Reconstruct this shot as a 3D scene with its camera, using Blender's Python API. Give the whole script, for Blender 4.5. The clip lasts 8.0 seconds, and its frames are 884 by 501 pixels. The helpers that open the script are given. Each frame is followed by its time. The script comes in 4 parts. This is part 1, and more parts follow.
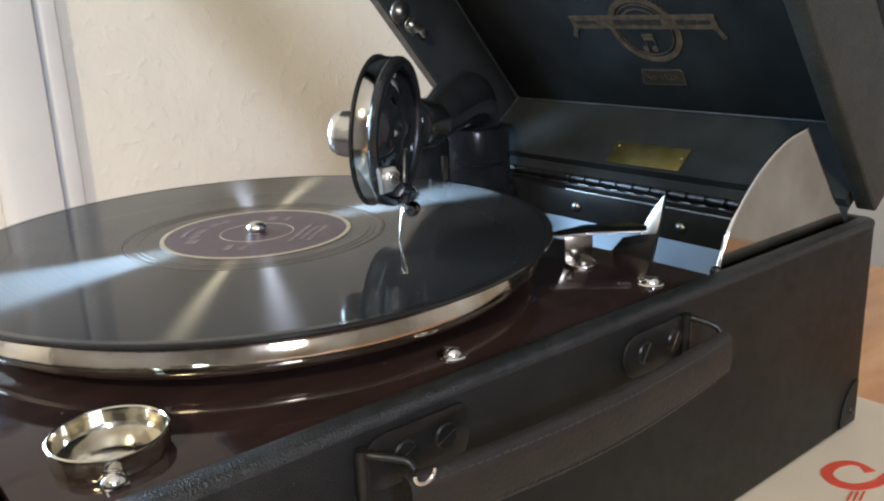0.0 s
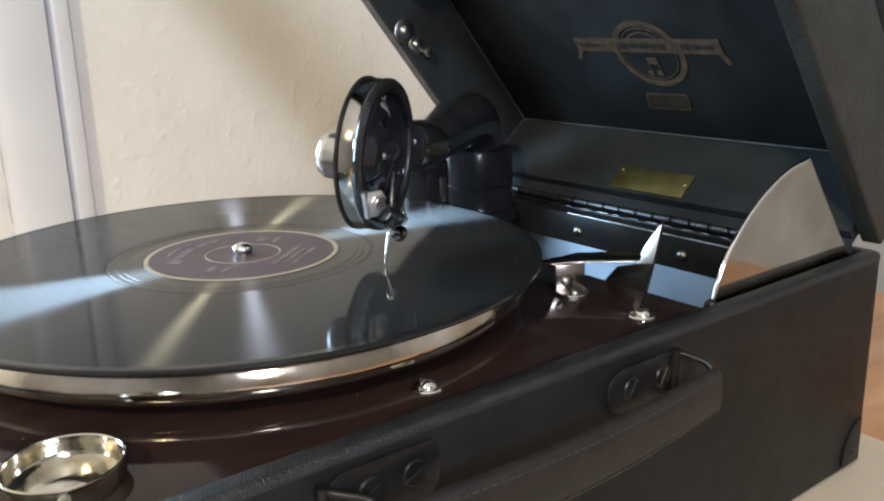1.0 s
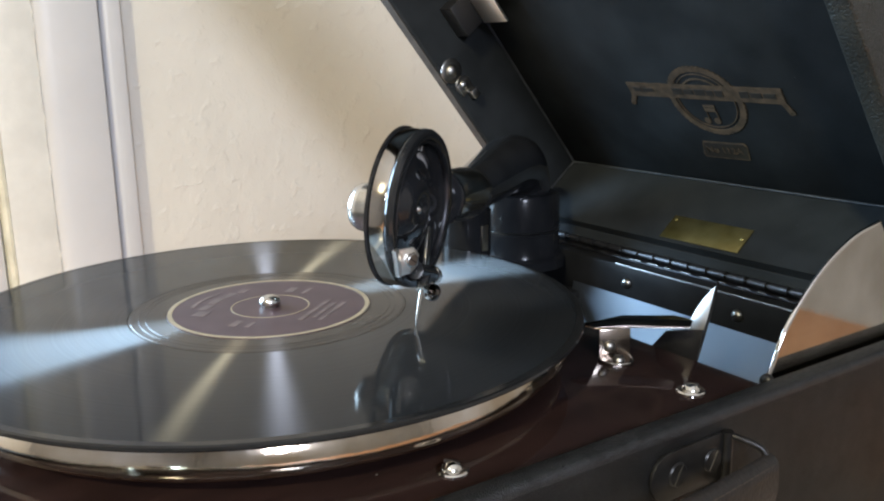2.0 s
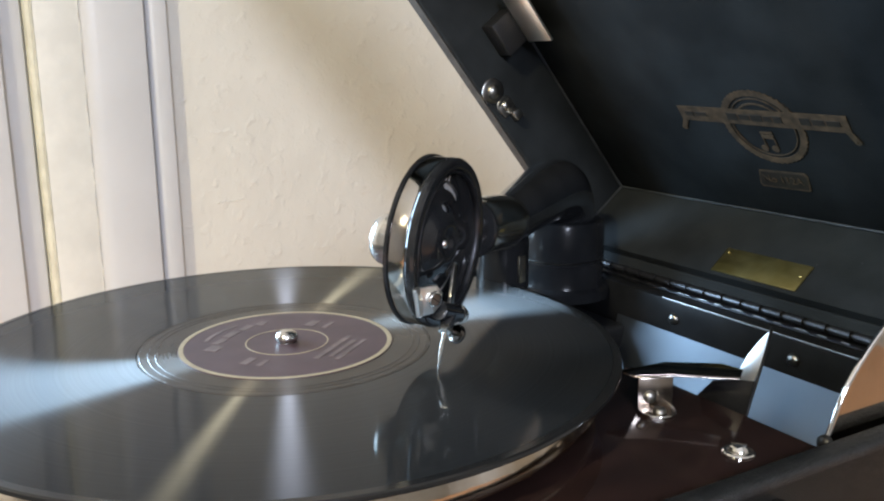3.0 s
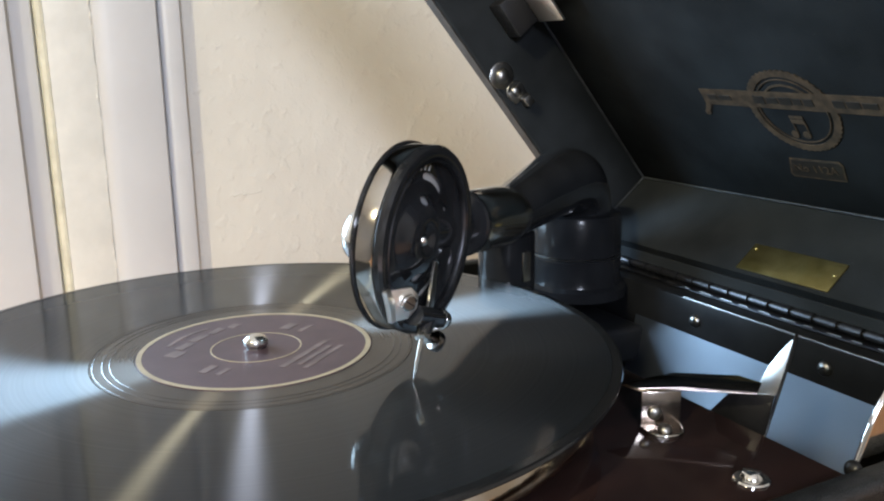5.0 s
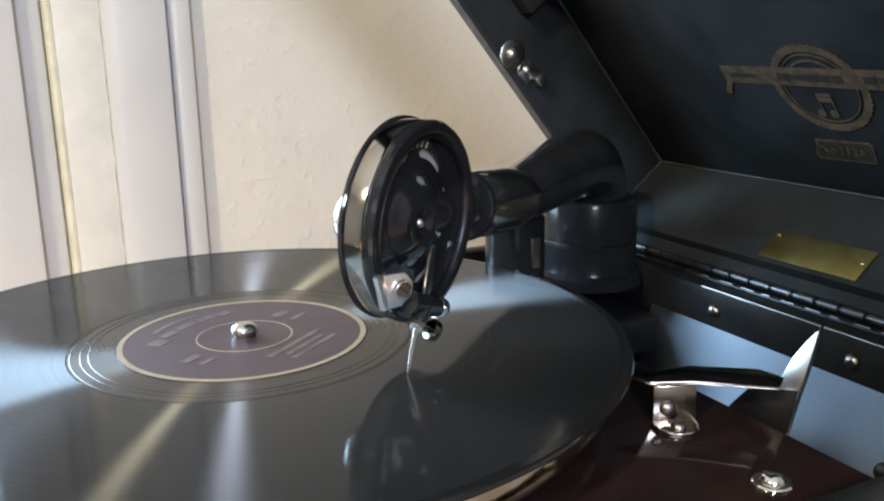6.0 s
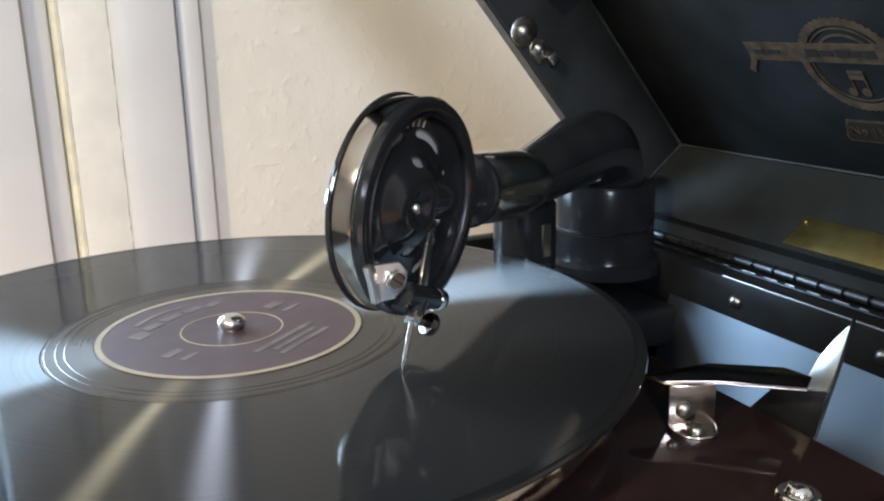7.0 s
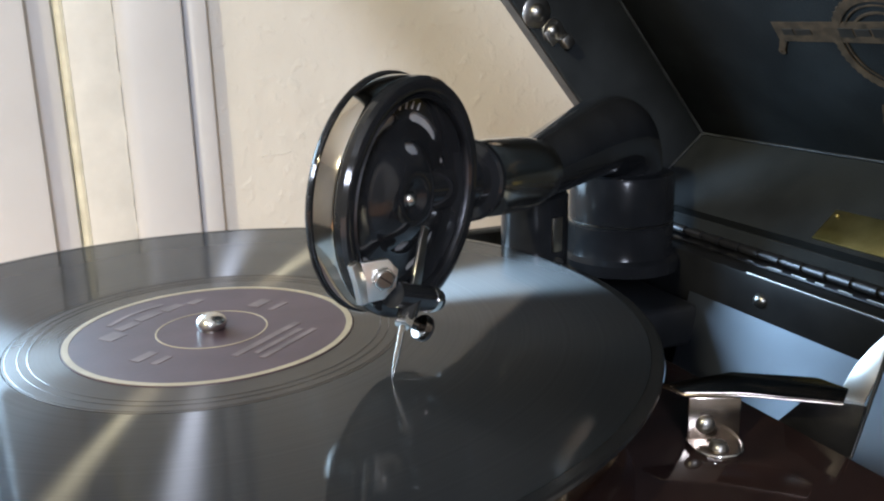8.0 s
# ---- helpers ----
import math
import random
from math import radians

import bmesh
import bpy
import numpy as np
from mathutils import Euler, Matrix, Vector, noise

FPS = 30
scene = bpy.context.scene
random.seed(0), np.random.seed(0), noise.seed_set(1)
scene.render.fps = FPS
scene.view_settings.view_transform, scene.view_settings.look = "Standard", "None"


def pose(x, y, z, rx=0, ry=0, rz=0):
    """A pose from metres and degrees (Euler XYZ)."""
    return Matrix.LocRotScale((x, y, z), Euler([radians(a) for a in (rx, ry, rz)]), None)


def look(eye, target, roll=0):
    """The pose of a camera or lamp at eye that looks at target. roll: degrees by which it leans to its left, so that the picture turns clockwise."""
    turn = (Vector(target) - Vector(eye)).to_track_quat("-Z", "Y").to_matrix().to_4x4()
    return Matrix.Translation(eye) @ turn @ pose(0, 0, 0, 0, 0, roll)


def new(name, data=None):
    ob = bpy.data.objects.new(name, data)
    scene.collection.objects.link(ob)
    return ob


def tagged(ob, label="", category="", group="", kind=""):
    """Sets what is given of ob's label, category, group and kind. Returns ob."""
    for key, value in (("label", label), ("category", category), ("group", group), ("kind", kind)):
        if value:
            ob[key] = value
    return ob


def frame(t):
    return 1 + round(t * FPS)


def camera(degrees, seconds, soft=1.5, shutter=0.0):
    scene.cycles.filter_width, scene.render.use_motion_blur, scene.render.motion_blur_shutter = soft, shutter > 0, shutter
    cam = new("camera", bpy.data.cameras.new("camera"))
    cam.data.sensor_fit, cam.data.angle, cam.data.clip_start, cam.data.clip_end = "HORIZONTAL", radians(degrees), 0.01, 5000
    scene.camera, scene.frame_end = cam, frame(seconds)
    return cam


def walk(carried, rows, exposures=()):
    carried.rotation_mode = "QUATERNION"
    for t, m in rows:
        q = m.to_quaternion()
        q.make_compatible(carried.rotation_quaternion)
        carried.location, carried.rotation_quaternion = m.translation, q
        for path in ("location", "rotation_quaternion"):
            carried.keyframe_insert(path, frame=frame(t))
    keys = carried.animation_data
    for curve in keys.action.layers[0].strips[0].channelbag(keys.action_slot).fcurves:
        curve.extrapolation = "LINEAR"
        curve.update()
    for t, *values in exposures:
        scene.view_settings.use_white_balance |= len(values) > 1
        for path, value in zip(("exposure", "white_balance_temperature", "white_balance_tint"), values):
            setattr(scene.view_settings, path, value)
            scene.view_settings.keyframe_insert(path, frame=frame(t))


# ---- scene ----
cam = camera(54.84, 8.0, soft=2.1)
PATH = [
    (0.0, (0.3236, -0.1592, 0.2177), (0.0238, 0.0814, 0.1072), -2.38),
    (0.5, (0.3265, -0.1523, 0.2183), (0.0229, 0.0848, 0.1107), -2.03),
    (1.0, (0.3258, -0.1433, 0.2200), (0.0186, 0.0909, 0.1162), -1.47),
    (1.5, (0.3205, -0.1351, 0.2244), (0.0062, 0.0920, 0.1259), -1.15),
    (2.0, (0.3123, -0.1252, 0.2278), (-0.0114, 0.0911, 0.1360), -0.71),
    (2.2, (0.3059, -0.1215, 0.2297), (-0.0201, 0.0929, 0.1418), -0.14),
    (3.3, (0.2936, -0.0980, 0.2312), (-0.0463, 0.0941, 0.1442), -0.45),
    (3.5, (0.2898, -0.0944, 0.2310), (-0.0486, 0.0990, 0.1410), -0.27),
    (4.0, (0.2880, -0.0838, 0.2287), (-0.0536, 0.1041, 0.1390), -0.61),
    (4.5, (0.2855, -0.0775, 0.2279), (-0.0589, 0.1056, 0.1392), -0.79),
    (6.0, (0.2683, -0.0575, 0.2198), (-0.0816, 0.1123, 0.1263), -0.95),
    (6.5, (0.2622, -0.0509, 0.2175), (-0.0887, 0.1147, 0.1203), -1.15),
    (7.0, (0.2542, -0.0442, 0.2157), (-0.0982, 0.1167, 0.1161), -1.16),
    (7.5, (0.2459, -0.0365, 0.2145), (-0.1081, 0.1195, 0.1127), -1.16),
    (8.0, (0.2366, -0.0300, 0.2111), (-0.1183, 0.1227, 0.1077), -1.19),
]
EXPOSURE = [(0.0, 0.0), (8.0, 0.0)]
walk(cam, [(t, look(eye, target, roll)) for t, eye, target, roll in PATH], EXPOSURE)

# ---- world and light ----
world = bpy.data.worlds.new("sky")
scene.world = world
world.use_nodes = True
wn = world.node_tree.nodes
sky = wn.new("ShaderNodeTexSky")
sky.sky_type, sky.sun_disc = "NISHITA", False
sky.sun_elevation, sky.sun_rotation = radians(35), radians(200)
wn["Background"].inputs["Strength"].default_value = 0.12
world.node_tree.links.new(sky.outputs[0], wn["Background"].inputs["Color"])


def area_light(name, eye, target, size, energy, colour, size_y=0.0):
    data = bpy.data.lights.new(name, "AREA")
    data.shape = "RECTANGLE" if size_y else "DISK"
    data.size, data.energy, data.color = size, energy, colour
    if size_y:
        data.size_y = size_y
    ob = new(name, data)
    ob.matrix_world = look(eye, target)
    return ob


WARM_AT = (1.05, -1.75, 1.55)
area_light("warm_lamp", WARM_AT, (0.0, 0.0, 0.1), 0.11, 41.0, (1.0, 0.895, 0.62))
area_light("east_window_daylight", (2.55, -0.93, 1.06), (0.0, 0.0, 0.2), 0.34, 63.0, (0.74, 0.81, 1.0), 0.55)
area_light("west_window_daylight", (-0.598, -0.41, 0.34), (0.5, -0.41, 0.31), 0.54, 23.0, (0.50, 0.74, 1.0), 0.40)


# ---- materials ----
def mat(name, colour, rough=0.5, metal=0.0, coat=0.0, spec=0.5, vary=0.0, scale=40.0, bump=0.0, bump_scale=400.0,
        colour2=None, rough_vary=0.0, detail=6.0, aniso=0.0, stretch=None):
    m = bpy.data.materials.new(name)
    m.use_nodes = True
    n, l = m.node_tree.nodes, m.node_tree.links
    b = n["Principled BSDF"]
    b.inputs["Base Color"].default_value = (*colour, 1)
    b.inputs["Roughness"].default_value = rough
    b.inputs["Metallic"].default_value = metal
    b.inputs["Coat Weight"].default_value = coat
    b.inputs["Coat Roughness"].default_value = 0.06
    b.inputs["Specular IOR Level"].default_value = spec
    tc = n.new("ShaderNodeTexCoord")
    source = tc.outputs["Object"]
    if stretch:
        mp = n.new("ShaderNodeMapping")
        mp.inputs["Scale"].default_value = stretch
        l.new(source, mp.inputs["Vector"])
        source = mp.outputs["Vector"]
    if vary > 0 or colour2:
        t = n.new("ShaderNodeTexNoise")
        t.inputs["Scale"].default_value, t.inputs["Detail"].default_value = scale, detail
        l.new(source, t.inputs["Vector"])
        r = n.new("ShaderNodeValToRGB")
        r.color_ramp.elements[0].position, r.color_ramp.elements[1].position = 0.36, 0.66
        c2 = colour2 or tuple(c * (1 + vary) for c in colour)
        c1 = colour if colour2 else tuple(c * (1 - vary) for c in colour)
        r.color_ramp.elements[0].color, r.color_ramp.elements[1].color = (*c1, 1), (*c2, 1)
        l.new(t.outputs["Fac"], r.inputs["Fac"])
        l.new(r.outputs["Color"], b.inputs["Base Color"])
    if rough_vary > 0:
        t2 = n.new("ShaderNodeTexNoise")
        t2.inputs["Scale"].default_value, t2.inputs["Detail"].default_value = scale * 2.7, 8
        l.new(source, t2.inputs["Vector"])
        mr = n.new("ShaderNodeMapRange")
        mr.inputs["To Min"].default_value, mr.inputs["To Max"].default_value = max(0.0, rough - rough_vary), rough + rough_vary
        l.new(t2.outputs["Fac"], mr.inputs["Value"])
        l.new(mr.outputs["Result"], b.inputs["Roughness"])
    if bump > 0:
        t3 = n.new("ShaderNodeTexNoise")
        t3.inputs["Scale"].default_value, t3.inputs["Detail"].default_value = bump_scale, 5
        l.new(tc.outputs["Object"], t3.inputs["Vector"])
        bp = n.new("ShaderNodeBump")
        bp.inputs["Strength"].default_value, bp.inputs["Distance"].default_value = bump, 0.001
        l.new(t3.outputs["Fac"], bp.inputs["Height"])
        l.new(bp.outputs["Normal"], b.inputs["Normal"])
    if aniso > 0:
        b.inputs["Anisotropic"].default_value = aniso
        tg = n.new("ShaderNodeTangent")
        tg.direction_type, tg.axis = "RADIAL", "Z"
        l.new(tg.outputs["Tangent"], b.inputs["Tangent"])
        b.inputs["Anisotropic Rotation"].default_value = 0.25
    return m


LEATHER = mat("black_leathercloth", (0.0070, 0.0070, 0.0067), 0.36, spec=0.22, vary=0.3, scale=60, bump=0.62, bump_scale=2100, rough_vary=0.10)
LINING = mat("dark_blue_black_lining", (0.0200, 0.0224, 0.0236), 0.60, spec=0.10, vary=0.25, scale=30, bump=0.25, bump_scale=1300, rough_vary=0.08)
BOARD = mat("polished_mahogany", (0.0155, 0.0088, 0.0078), 0.09, coat=0.22, spec=0.32, colour2=(0.024, 0.0128, 0.0108), scale=22, stretch=(6, 1, 1),
            rough_vary=0.02, bump=0.02, bump_scale=200)
NICKEL = mat("nickel_plate", (0.80, 0.77, 0.72), 0.07, metal=1.0, vary=0.05, scale=50, rough_vary=0.03)
SATIN = mat("satin_nickel", (0.72, 0.70, 0.66), 0.22, metal=1.0, vary=0.08, scale=80, rough_vary=0.08)
BROWNED = mat("tarnished_nickel", (0.34, 0.29, 0.25), 0.20, metal=1.0, vary=0.12, scale=90, rough_vary=0.05)
BAND = mat("warm_nickel", (0.60, 0.55, 0.48), 0.10, metal=1.0, vary=0.08, scale=60, rough_vary=0.04)
NECK_PLATE = mat("worn_nickel_neck", (0.86, 0.81, 0.74), 0.17, metal=1.0, vary=0.04, scale=40, rough_vary=0.02)
BRIGHT = mat("bright_rubbed_nickel", (0.90, 0.88, 0.84), 0.34, metal=1.0, vary=0.05, scale=80, rough_vary=0.06)
# mottle mixes brown tarnish with bright and dark reflections put into the colour
RIM = mat("aged_rim_with_reflections", (0.50, 0.40, 0.29), 0.11, metal=1.0, colour2=(0.86, 0.81, 0.74), scale=38, rough_vary=0.06, bump=0.30, bump_scale=70)
CUP_METAL = mat("yellowed_nickel", (0.56, 0.50, 0.38), 0.11, metal=1.0, colour2=(0.82, 0.78, 0.68), scale=110, rough_vary=0.05, bump=0.22, bump_scale=170)
# the dark and pale mottle stands for room reflections in the mirror
QUAD_METAL = mat("mirror_nickel_room_tones", (0.44, 0.40, 0.34), 0.06, metal=1.0, colour2=(0.64, 0.61, 0.55), scale=22, rough_vary=0.03, bump=0.10, bump_scale=28)
STEEL = mat("dull_steel", (0.30, 0.29, 0.27), 0.34, metal=1.0, vary=0.2, scale=150, rough_vary=0.1)
STEEL_DARK = mat("blackened_steel", (0.022, 0.021, 0.020), 0.36, metal=0.6, vary=0.3, scale=120, rough_vary=0.1)
ENAMEL = mat("black_enamel", (0.0155, 0.0160, 0.0170), 0.10, spec=0.35, coat=0.25, vary=0.2, scale=60, rough_vary=0.04)
MATT_BLACK = mat("matt_black", (0.014, 0.014, 0.015), 0.38, vary=0.2, scale=60, rough_vary=0.08)
DIAPHRAGM = mat("dull_aluminium", (0.62, 0.61, 0.59), 0.45, metal=0.35, vary=0.05, scale=90, rough_vary=0.05)
RIMCLOTH = mat("worn_rim_cloth", (0.010, 0.011, 0.012), 0.32, spec=0.42, vary=0.4, scale=260, bump=0.7, bump_scale=1500, rough_vary=0.12)
LIDCLOTH = mat("grey_green_grained_cloth", (0.0230, 0.0250, 0.0220), 0.40, spec=0.40, vary=0.25, scale=70, bump=0.9, bump_scale=900, rough_vary=0.08)
# darker copy of BROWNED; on the brake arm it stands for the reflected lid
ARM_PLATE = mat("nickel_toned_dark", (0.15, 0.13, 0.115), 0.14, metal=1.0, vary=0.12, scale=90, rough_vary=0.04)
BRASS = mat("brass_plate", (0.29, 0.23, 0.075), 0.42, metal=1.0, colour2=(0.44, 0.36, 0.15), scale=70, rough_vary=0.12)
GILT = mat("worn_gilt", (0.034, 0.023, 0.014), 0.5, colour2=(0.088, 0.058, 0.034), scale=220, rough_vary=0.1)
GILT_DIM = mat("dark_print", (0.018, 0.015, 0.012), 0.5, vary=0.2, scale=200)
HINGE = mat("blackened_hinge", (0.060, 0.060, 0.064), 0.36, metal=0.9, vary=0.4, scale=90, rough_vary=0.12)
SATIN_BLACK = mat("satin_black_enamel", (0.0125, 0.0130, 0.0140), 0.18, spec=0.14, vary=0.2, scale=60, rough_vary=0.06)
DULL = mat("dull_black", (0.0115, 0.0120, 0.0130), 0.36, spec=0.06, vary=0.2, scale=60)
HORN = mat("silvered_horn", (0.140, 0.160, 0.185), 0.48, metal=1.0, vary=0.05, scale=18, rough_vary=0.05)
GROOVES = mat("shellac_grooves", (0.0122, 0.0132, 0.0142), 0.06, spec=0.11, rough_vary=0.03, scale=30)
RUNOUT = mat("shellac_run_out", (0.022, 0.0195, 0.0175), 0.26, spec=0.32, vary=0.15, scale=60)


def grooved(m, colour, across, along, slope):
    """Adds the sheen of fine ring-shaped grooves: one lobe for each of their two sloping walls."""
    n, l = m.node_tree.nodes, m.node_tree.links
    tc = n.new("ShaderNodeTexCoord")
    tg = n.new("ShaderNodeTangent")
    tg.direction_type, tg.axis = "RADIAL", "Z"
    flat = n.new("ShaderNodeVectorMath")
    flat.operation = "MULTIPLY"
    flat.inputs[1].default_value = (1, 1, 0)
    out = n.new("ShaderNodeVectorMath")
    out.operation = "NORMALIZE"
    l.new(tc.outputs["Object"], flat.inputs[0])
    l.new(flat.outputs[0], out.inputs[0])
    # highlight falloff put into the sheen tint: stronger at inner grooves, weaker outwards
    far = n.new("ShaderNodeVectorMath")
    far.operation = "LENGTH"
    fade = n.new("ShaderNodeMapRange")
    for key, value in (("From Min", 0.050), ("From Max", 0.122), ("To Min", 1.40), ("To Max", 0.42)):
        fade.inputs[key].default_value = value
    tint = n.new("ShaderNodeVectorMath")
    tint.operation = "SCALE"
    tint.inputs[0].default_value = colour
    l.new(flat.outputs[0], far.inputs[0])
    l.new(far.outputs["Value"], fade.inputs["Value"])
    # bands of louder and quieter music
    bands = n.new("ShaderNodeTexNoise")
    bands.noise_dimensions = "1D"
    bands.inputs["Scale"].default_value, bands.inputs["Detail"].default_value = 900, 6
    loud = n.new("ShaderNodeMapRange")
    for key, value in (("From Min", 0.30), ("From Max", 0.70), ("To Min", 0.94), ("To Max", 1.06)):
        loud.inputs[key].default_value = value
    both = n.new("ShaderNodeMath")
    both.operation = "MULTIPLY"
    l.new(far.outputs["Value"], bands.inputs["W"])
    l.new(bands.outputs["Fac"], loud.inputs["Value"])
    l.new(loud.outputs["Result"], both.inputs[0])
    l.new(fade.outputs["Result"], both.inputs[1])
    l.new(both.outputs[0], tint.inputs["Scale"])
    total = n["Principled BSDF"].outputs[0]
    for side in (1, -1):
        lean = n.new("ShaderNodeVectorMath")
        lean.operation = "SCALE"
        lean.inputs["Scale"].default_value = side * math.tan(radians(slope))
        up = n.new("ShaderNodeVectorMath")
        up.inputs[1].default_value = (0, 0, 1)
        wall_normal = n.new("ShaderNodeVectorMath")
        wall_normal.operation = "NORMALIZE"
        g = n.new("ShaderNodeBsdfAnisotropic")
        l.new(tint.outputs[0], g.inputs["Color"])
        g.distribution = "BECKMANN"
        # the two widths of the lobe, as one roughness and one anisotropy
        g.inputs["Roughness"].default_value = (across * along) ** 0.25
        g.inputs["Anisotropy"].default_value = 1 - (along / across) ** 0.5
        add = n.new("ShaderNodeAddShader")
        l.new(out.outputs[0], lean.inputs[0])
        l.new(lean.outputs[0], up.inputs[0])
        l.new(up.outputs[0], wall_normal.inputs[0])
        l.new(wall_normal.outputs[0], g.inputs["Normal"])
        l.new(tg.outputs["Tangent"], g.inputs["Tangent"])
        l.new(total, add.inputs[0])
        l.new(g.outputs[0], add.inputs[1])
        total = add.outputs[0]
    l.new(total, n["Material Output"].inputs["Surface"])


grooved(GROOVES, (0.036, 0.036, 0.036), 0.36, 0.038, 78)
grooved(RUNOUT, (0.014, 0.013, 0.012), 0.40, 0.070, 60)
SHELLAC = mat("shellac_edge", (0.012, 0.012, 0.012), 0.13, vary=0.1, scale=60)
LABEL = mat("plum_label_paper", (0.058, 0.034, 0.040), 0.42, vary=0.12, scale=90, bump=0.03, bump_scale=900)
LABEL_GOLD = mat("label_gold_print", (0.33, 0.265, 0.17), 0.45, vary=0.1, scale=200)
LABEL_PRINT = mat("label_faded_print", (0.125, 0.092, 0.088), 0.45, vary=0.3, scale=120)
PLASTER = mat("cream_plaster", (0.63, 0.60, 0.53), 0.75, vary=0.05, scale=5, bump=0.0)
PAINT = mat("white_gloss_paint", (0.56, 0.555, 0.55), 0.38, vary=0.03, scale=14, bump=0.12, bump_scale=60)
OLD_PAINT = mat("aged_cream_paint", (0.63, 0.615, 0.56), 0.5, vary=0.05, scale=40, bump=0.35, bump_scale=130)
SEALANT = mat("yellowed_sealant", (0.62, 0.59, 0.46), 0.5, vary=0.1, scale=60)
CARD = mat("cream_cardboard", (0.52, 0.44, 0.34), 0.7, vary=0.06, scale=12, bump=0.05, bump_scale=500)
RED = mat("red_print", (0.50, 0.055, 0.03), 0.6, vary=0.1, scale=80)
WOOD = mat("orange_pine", (0.46, 0.22, 0.10), 0.4, colour2=(0.60, 0.32, 0.16), scale=8, stretch=(6, 1, 1))
PLAIN = mat("room_wall_paint", (0.38, 0.367, 0.345), 0.8, vary=0.05, scale=2)
CEIL = mat("ceiling_paint", (0.80, 0.79, 0.76), 0.8, vary=0.03, scale=2)
FLOOR = mat("floor_boards", (0.30, 0.19, 0.11), 0.5, vary=0.3, scale=6)
GLASS = bpy.data.materials.new("window_glass")
GLASS.use_nodes = True
GLASS.node_tree.nodes["Principled BSDF"].inputs["Transmission Weight"].default_value = 1.0
GLASS.node_tree.nodes["Principled BSDF"].inputs["Roughness"].default_value = 0.02


def plaster_relief(m):
    """Trowelled plaster: shallow waves, and small blobs standing proud of them."""
    n, l = m.node_tree.nodes, m.node_tree.links
    tc = n.new("ShaderNodeTexCoord")
    heights = []
    for scale, detail, lo, hi, weight in ((11, 3, 0.30, 0.70, 1.0), (62, 2, 0.52, 0.76, 0.50), (150, 2, 0.45, 0.80, 0.16)):
        t = n.new("ShaderNodeTexNoise")
        t.inputs["Scale"].default_value, t.inputs["Detail"].default_value = scale, detail
        r = n.new("ShaderNodeMapRange")
        r.interpolation_type = "SMOOTHSTEP"
        for key, value in (("From Min", lo), ("From Max", hi), ("To Min", 0.0), ("To Max", weight)):
            r.inputs[key].default_value = value
        l.new(tc.outputs["Object"], t.inputs["Vector"])
        l.new(t.outputs["Fac"], r.inputs["Value"])
        heights.append(r.outputs["Result"])
    total = heights[0]
    for h in heights[1:]:
        add = n.new("ShaderNodeMath")
        l.new(total, add.inputs[0])
        l.new(h, add.inputs[1])
        total = add.outputs[0]
    bp = n.new("ShaderNodeBump")
    bp.inputs["Strength"].default_value, bp.inputs["Distance"].default_value = 0.52, 0.0027
    l.new(total, bp.inputs["Height"])
    l.new(bp.outputs["Normal"], n["Principled BSDF"].inputs["Normal"])


plaster_relief(PLASTER)


def dusty(m, scale, size, colour=(0.22, 0.21, 0.20)):
    """Scattered specks of dust over the base colour."""
    n, l = m.node_tree.nodes, m.node_tree.links
    base = n["Principled BSDF"].inputs["Base Color"]
    old = base.links[0].from_socket
    tc = n.new("ShaderNodeTexCoord")
    v = n.new("ShaderNodeTexVoronoi")
    v.inputs["Scale"].default_value = scale
    near = n.new("ShaderNodeMath")
    near.operation, near.inputs[1].default_value = "LESS_THAN", size
    sep = n.new("ShaderNodeSeparateColor")
    few = n.new("ShaderNodeMath")
    few.operation, few.inputs[1].default_value = "GREATER_THAN", 0.55
    both = n.new("ShaderNodeMath")
    both.operation = "MULTIPLY"
    mix = n.new("ShaderNodeMix")
    mix.data_type = "RGBA"
    mix.inputs["B"].default_value = (*colour, 1)
    l.new(tc.outputs["Object"], v.inputs["Vector"])
    l.new(v.outputs["Distance"], near.inputs[0])
    l.new(v.outputs["Color"], sep.inputs[0])
    l.new(sep.outputs[0], few.inputs[0])
    l.new(near.outputs[0], both.inputs[0])
    l.new(few.outputs[0], both.inputs[1])
    l.new(both.outputs[0], mix.inputs["Factor"])
    l.new(old, mix.inputs["A"])
    l.new(mix.outputs["Result"], base)


dusty(BOARD, 130, 0.040)
dusty(LEATHER, 150, 0.035, (0.12, 0.12, 0.12))
dusty(LINING, 140, 0.030, (0.10, 0.10, 0.11))


# ---- building helpers ----
def thing(name, base, label, category, group="", kind=""):
    ob = new(name)
    ob.location = base
    ob.empty_display_size = 0.02
    return tagged(ob, label, category, group, kind)


def base_of(ob):
    while ob.parent:
        ob = ob.parent
    return ob.location


def part(name, bm, material, parent=None, label="", smooth=None, recalc=True):
    """Links a bmesh, built in world places, as one mesh under a thing or a part."""
    if recalc:
        bmesh.ops.recalc_face_normals(bm, faces=bm.faces)
    if parent:
        bmesh.ops.translate(bm, verts=bm.verts, vec=-Vector(base_of(parent)))
    me = bpy.data.meshes.new(name)
    bm.to_mesh(me)
    bm.free()
    me.materials.append(material)
    if smooth is not None:
        for p in me.polygons:
            p.use_smooth = True
        me.set_sharp_from_angle(angle=radians(smooth))
    ob = new(name, me)
    if parent:
        ob.parent = parent
    return tagged(ob, label)


